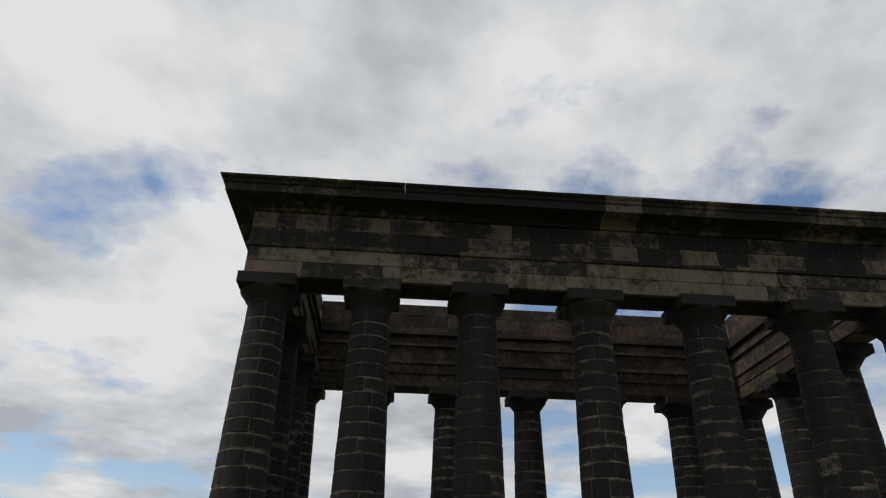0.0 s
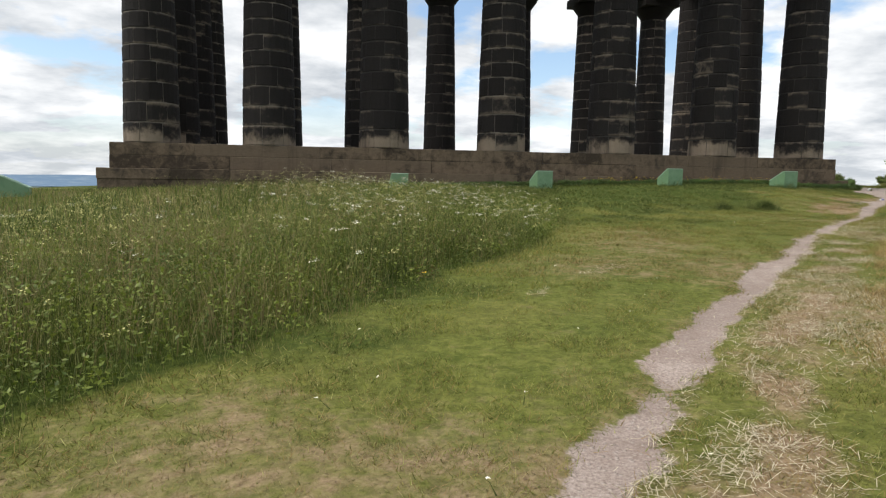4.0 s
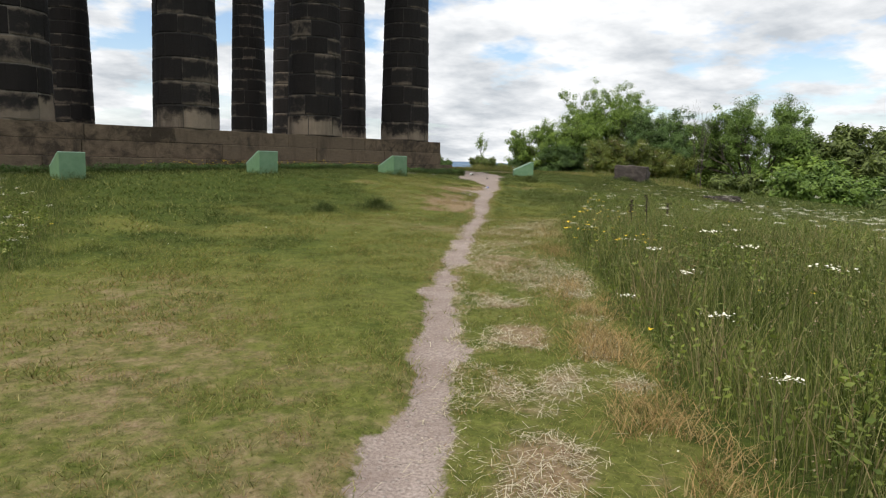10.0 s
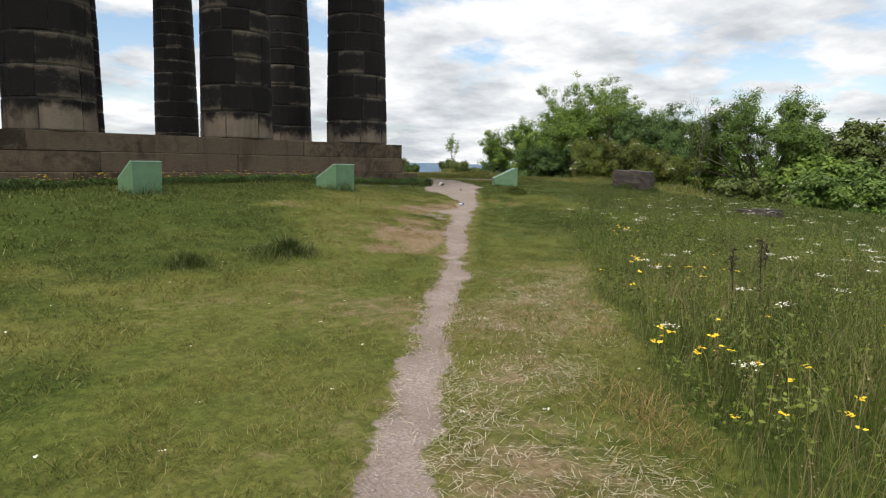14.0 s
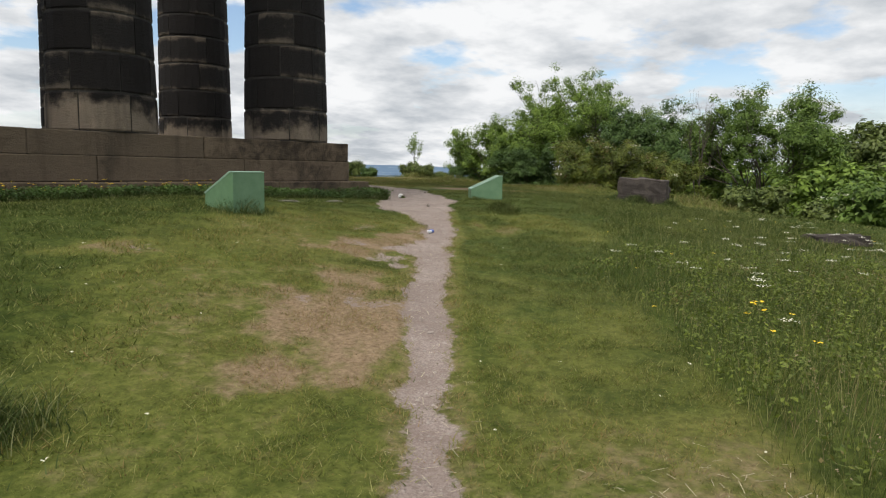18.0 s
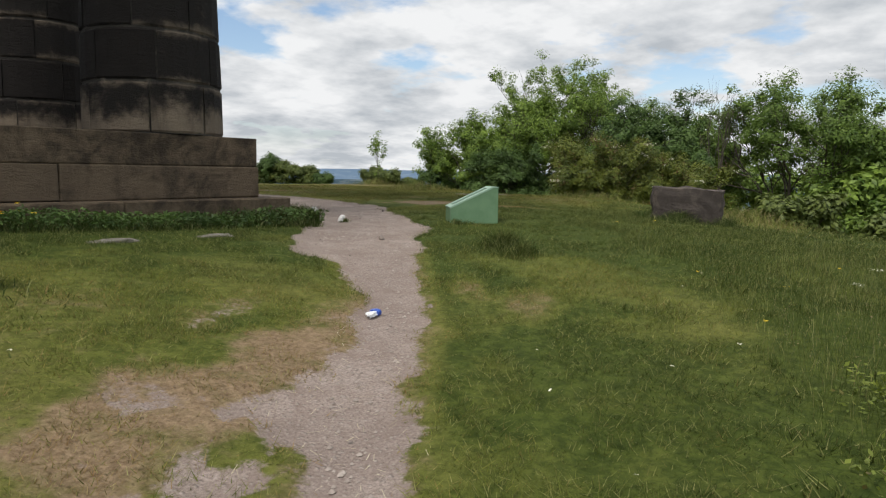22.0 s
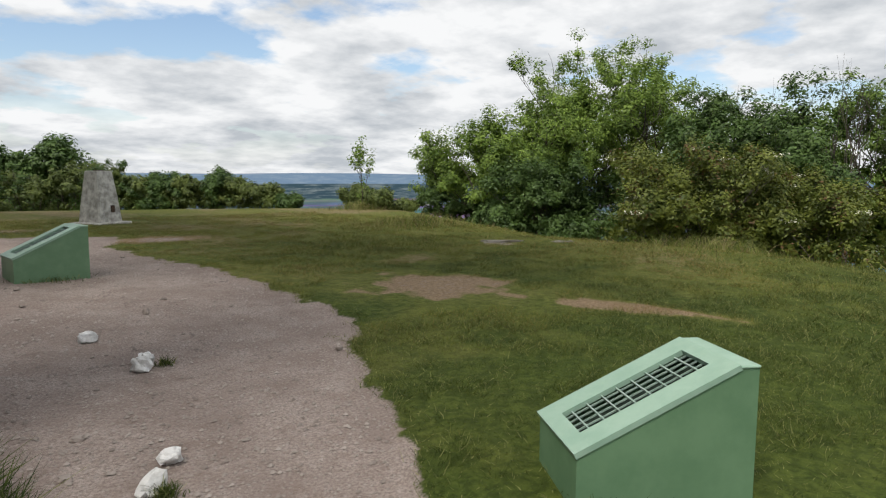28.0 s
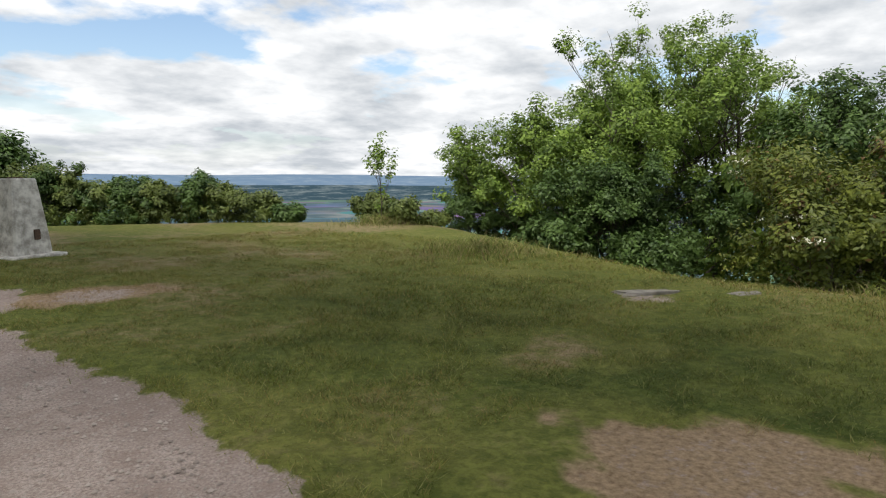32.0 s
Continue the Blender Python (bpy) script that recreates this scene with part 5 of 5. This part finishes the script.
def build_straw():
    """Cut stems lying on the mown strip beside the path."""
    rng = np.random.default_rng(6)
    x, y = scatter(rng, -24, 0, -27, -3, 2600, lambda a, b: (trail_gap(a, b) < 3.0))
    d = dry_mask(x, y) + 0.25 * (rng.random(len(x)) - 0.5)
    cross = 0.75 * x - 0.66 * y - np.interp(0.66 * x + 0.75 * y, [-36, -30, -20, -10, 0], [-0.75, -0.7, -0.25, 0.75, 1.85])
    ok = ((cross > 0) | (np.maximum(spot(x, y, *SCORCHED[5]), spot(x, y, *SCORCHED[6])) > 0.3)) & (d > 0.42) & (rng.random(len(x)) < 0.32 + 0.68 * sstep(0.42, 0.58, fractal(x, y, 0.55, 24))) & (rng.random(len(x)) < np.interp(0.66 * x + 0.75 * y, [-19, -14], [1.0, 0.02])) & (dirt_mask(x, y) < 0.7) & (np.maximum(tall_right(x, y), tall_left(x, y)) < 0.25) & (rng.random(len(x)) < 0.9) & ~on_monument(x, y)
    ok |= (dirt_mask(x, y) > 0.8) & (rng.random(len(x)) < 0.03) & (y < -6)
    x, y = x[ok], y[ok]
    n = len(x)
    a = rng.uniform(0, 6.283, n)
    l, w = rng.uniform(0.025, 0.10, n), 0.0013
    z = terrain(x, y) + rng.uniform(0.004, 0.03, n) - 0.035 * dirt_mask(x, y)
    dx, dy, dz = np.cos(a) * l / 2, np.sin(a) * l / 2, rng.uniform(-0.012, 0.012, n)
    sx, sy = -np.sin(a) * w, np.cos(a) * w
    v = np.stack([np.stack([x - dx - sx, y - dy - sy, z - dz], 1), np.stack([x + dx - sx, y + dy - sy, z + dz], 1),
                  np.stack([x + dx + sx, y + dy + sy, z + dz], 1), np.stack([x - dx + sx, y - dy + sy, z - dz], 1)], 1).reshape(-1, 3)
    tagged(sheet("cut_straw", v, np.arange(n)[:, None] * 4 + np.arange(4)[None], STRAW, attrs={"dry": np.full(4 * n, 0.5)}), "bleached mown stems lying on the turf", "straw", kind="stuff")


def flower_field(name, x, y, tall, heads, head_r, petal, petal_mat, label, rng, upright=0.16):
    """Flowers on thin stalks: one mesh of heads and one of stalks."""
    n = len(x)
    z = terrain(x, y)
    top = np.stack([x + rng.normal(0, 0.04, n), y + rng.normal(0, 0.04, n), z + tall], 1)
    who = np.repeat(np.arange(n), heads)
    c = top[who] + rng.normal(size=(len(who), 3)) * np.array([head_r, head_r, head_r * upright])
    a = rng.uniform(0, 6.283, len(who))
    e = petal * rng.uniform(0.6, 1.3, len(who))
    tilt = rng.normal(0, 0.25, (len(who), 2))
    u = np.stack([np.cos(a), np.sin(a), tilt[:, 0]], 1) * e[:, None]
    w = np.stack([-np.sin(a), np.cos(a), tilt[:, 1]], 1) * e[:, None]
    v = np.stack([c - u - w * 0.4, c + u * 0.4 - w, c + u + w * 0.4, c - u * 0.4 + w], 1).reshape(-1, 3)
    tagged(sheet(name, v, np.arange(len(who))[:, None] * 4 + np.arange(4)[None], petal_mat), label, "flowers", kind="stuff")
    s = 0.0035
    foot = np.stack([x, y, z], 1)
    sv = np.stack([foot + [s, 0, 0], foot + [-s, 0, 0], top + [0, s, 0]], 1).reshape(-1, 3)
    tagged(sheet(name + "_stalks", sv, np.arange(n)[:, None] * 3 + np.arange(3)[None], STALK), "thin green stalks under the flower heads", "stalks", kind="stuff")


def build_flowers():
    rng = np.random.default_rng(7)
    # cow parsley among the tall grass, mostly fading
    x, y = scatter(rng, -40, -12, -26, -1, 60, lambda a, c: (tall_left(a, c) > 0.2) & (left_rim(0.66 * a + 0.75 * c) - (0.75 * a - 0.66 * c) < 9))
    h = tall_left(x, y)
    ok = (h > 0.22) & ~on_monument(x, y) & (rng.random(len(x)) < np.interp(y, [-24, -20, -15, -4, 0], [0.05, 0.35, 1.0, 1.0, 0.3]) * sstep(0.28, 0.6, fractal(x, y, 1.4, 57)) * np.interp(x, [-20, -16], [1.0, 0.25]))
    x, y, h = x[ok], y[ok], h[ok]
    white = rng.random(len(x)) < np.interp(x, [-26, -23, -20], [0.03, 0.10, 0.22])
    for pick, petal, count, label in ((white, PETAL_WHITE, 22, "flat white cow parsley heads above the tall grass"), (~white, PETAL_CREAM, 11, "fading cream cow parsley heads among the tall grass")):
        u, w, g = x[pick], y[pick], h[pick]
        flower_field("cow_parsley", u, w, (g + 0.05) * rng.uniform(0.5, 1.05, len(u)) * (0.6 + 0.8 * fractal(u, w, 0.9, 43)), count, 0.028, 0.0075, petal, label, rng, 0.35)
    x, y = scatter(rng, -24, 6, -36, -8, 3, lambda a, c: tall_right(a, c) > 0.15)
    h = tall_right(x, y)
    ok = (h > 0.15) & (rng.random(len(x)) < 0.25 + 0.75 * sstep(0.45, 0.65, fractal(x, y, 1.8, 58)))
    x, y, h = x[ok], y[ok], h[ok]
    flower_field("cow_parsley", x, y, (h + 0.08) * rng.uniform(0.75, 1.1, len(x)), 34, 0.038, 0.0072, PETAL_WHITE, "flat white cow parsley heads above the tall grass", rng, 0.14)
    # seed heads of the tall grass
    x, y = scatter(rng, -27, 6, -36, -4, 34, lambda a, b: (tall_right(a, b) > 0.2))
    h = tall_right(x, y)
    ok = (h > 0.2) & (0.75 * x - 0.66 * y < 11)
    x, y, h = x[ok], y[ok], h[ok]
    flower_field("grass_seed_heads", x, y, h * rng.uniform(0.45, 1.2, len(x)), 6, 0.011, 0.0045, SEED, "brownish seed heads over the tall grass", rng, 3.2)
    # buttercups
    x, y = scatter(rng, -24, 6, -26, -3, 1.3)
    hl, hr = tall_left(x, y), tall_right(x, y)
    ok = ((np.maximum(hl, hr) > 0.08) & (rng.random(len(x)) < 0.55) & (fractal(x, y, 2.0, 51) > 0.45)) & ~on_monument(x, y)
    x, y, h = x[ok], y[ok], np.maximum(hl, hr)[ok]
    flower_field("buttercups", x, y, (h * 0.55 + 0.06) * rng.uniform(0.7, 1.2, len(x)), 5, 0.012, 0.010, PETAL_YELLOW, "scattered yellow buttercups in the meadow grass", rng)
    for cx, cy, n in ((-12.0, -16.6, 16), (-11.4, -15.6, 14), (-9.0, -14.4, 12), (-8.3, -13.6, 10), (-5.4, -11.6, 9)):
        x, y = rng.normal(cx, 0.28, n), rng.normal(cy, 0.28, n)
        flower_field("buttercups", x, y, rng.uniform(0.25, 0.42, n), 5, 0.014, 0.012, PETAL_YELLOW, "patch of yellow buttercups beside the mown strip", rng)
    # yellow flowers along the step
    x, y = rng.uniform(-12.5, -3.6, 190), rng.uniform(-0.75, -0.42, 190)
    flower_field("hawkweed", x, y, rng.uniform(0.16, 0.32, 190), 6, 0.016, 0.014, PETAL_YELLOW, "yellow hawkweed flowers against the stone step", rng)
    # daisies and clover heads in the turf
    x, y = scatter(rng, -24, 4, -24, -4, 1.6)
    ok = (np.maximum(tall_left(x, y), tall_right(x, y)) < 0.2) & (dirt_mask(x, y) < 0.2) & (fractal(x, y, 3.0, 55) > 0.5) & ~on_monument(x, y)
    x, y = x[ok], y[ok]
    flower_field("clover", x, y, rng.uniform(0.04, 0.09, len(x)), 4, 0.007, 0.006, PETAL_WHITE, "small white clover heads in the turf", rng)


def build_herbs():
    """Broad-leaved weeds among the tall grass."""
    rng = np.random.default_rng(9)
    for field, count, leaves, box in ((tall_left, 7000, 18, (-40, -14, -24, -3)), (tall_right, 6000, 16, (-24, 2, -34, -8))):
        x, y = rng.uniform(box[0], box[1], count * 9), rng.uniform(box[2], box[3], count * 9)
        h = field(x, y)
        ok = (h > 0.22) & (fractal(x, y, 1.6, 61) > 0.36) & (rng.random(len(x)) < 0.8) & (np.minimum(np.abs(0.75 * x - 0.66 * y - right_rim(0.66 * x + 0.75 * y)), np.abs(0.75 * x - 0.66 * y - left_rim(0.66 * x + 0.75 * y))) < 6)
        x, y, h = x[ok][:count], y[ok][:count], h[ok][:count]
        n = len(x)
        stem = np.stack([x, y, terrain(x, y)], 1)
        who = np.repeat(np.arange(n), leaves)
        up = rng.uniform(0.1, 0.9, len(who)) * h[who] * rng.uniform(0.45, 1.0, n)[who]
        c = stem[who] + np.stack([rng.normal(0, 0.065, len(who)), rng.normal(0, 0.065, len(who)), up], 1)
        v, f = leaf_cards(c, None, 0.040, rng, 0.1)
        tagged(sheet("meadow_herbs", v, f, HERB_LEAF), "broad-leaved green weeds among the tall grass", "weeds", kind="stuff")


def build_step_leaves():
    """Broad dark leaves in the weeds along the stone step."""
    rng = np.random.default_rng(15)
    n = 3000
    x = rng.uniform(-20, 0.5, n)
    y = -0.42 - 0.55 * rng.random(n) ** 1.5
    h = 0.10 + 0.22 * fractal(x, y, 0.9, 47)
    who = np.repeat(np.arange(n), 9)
    c = np.stack([x[who] + rng.normal(0, 0.05, len(who)), y[who] - np.abs(rng.normal(0, 0.05, len(who))), terrain(x, y)[who] + rng.uniform(0.1, 1.0, len(who)) * h[who]], 1)
    v, f = leaf_cards(c, None, 0.055, rng, 0.2)
    tagged(sheet("step_weed_leaves", v, f, DARK_LEAF), "dark broad leaves of the weeds along the step", "weeds", kind="stuff")


def build_dead_stalks():
    for k, (sx, sy, h) in enumerate(((-8.75, -14.75, 0.62), (-8.55, -14.95, 0.72), (-6.8, -14.4, 0.5))):
        stalk = thing("dock_stalk", (sx, sy, ground_at(sx, sy) - 0.02), 40 * k, label="dark dead dock stalk standing above the grass", category="plant")
        pts = [(0, 0, 0), (0.02, 0.01, h * 0.4), (0.0, 0.03, h * 0.75), (0.02, 0.02, h)]
        v, f = tube(pts, [0.011, 0.009, 0.007, 0.004], 6)
        sheet("stem", v, f, DEAD_STALK, stalk)
        rng = np.random.default_rng(80 + k)
        c = np.stack([rng.normal(0.01, 0.02, 120), rng.normal(0.025, 0.02, 120), rng.uniform(0.6, 1.0, 120) * h], 1)
        lv, lf = leaf_cards(c, None, 0.03, rng)
        tagged(sheet("seed_head", lv, lf, DEAD_STALK, stalk), kind="stuff")


build_lawn()
build_meadow()
build_fringe()
build_tufts()
build_straw()
build_flowers()
build_herbs()
build_step_leaves()
build_dead_stalks()
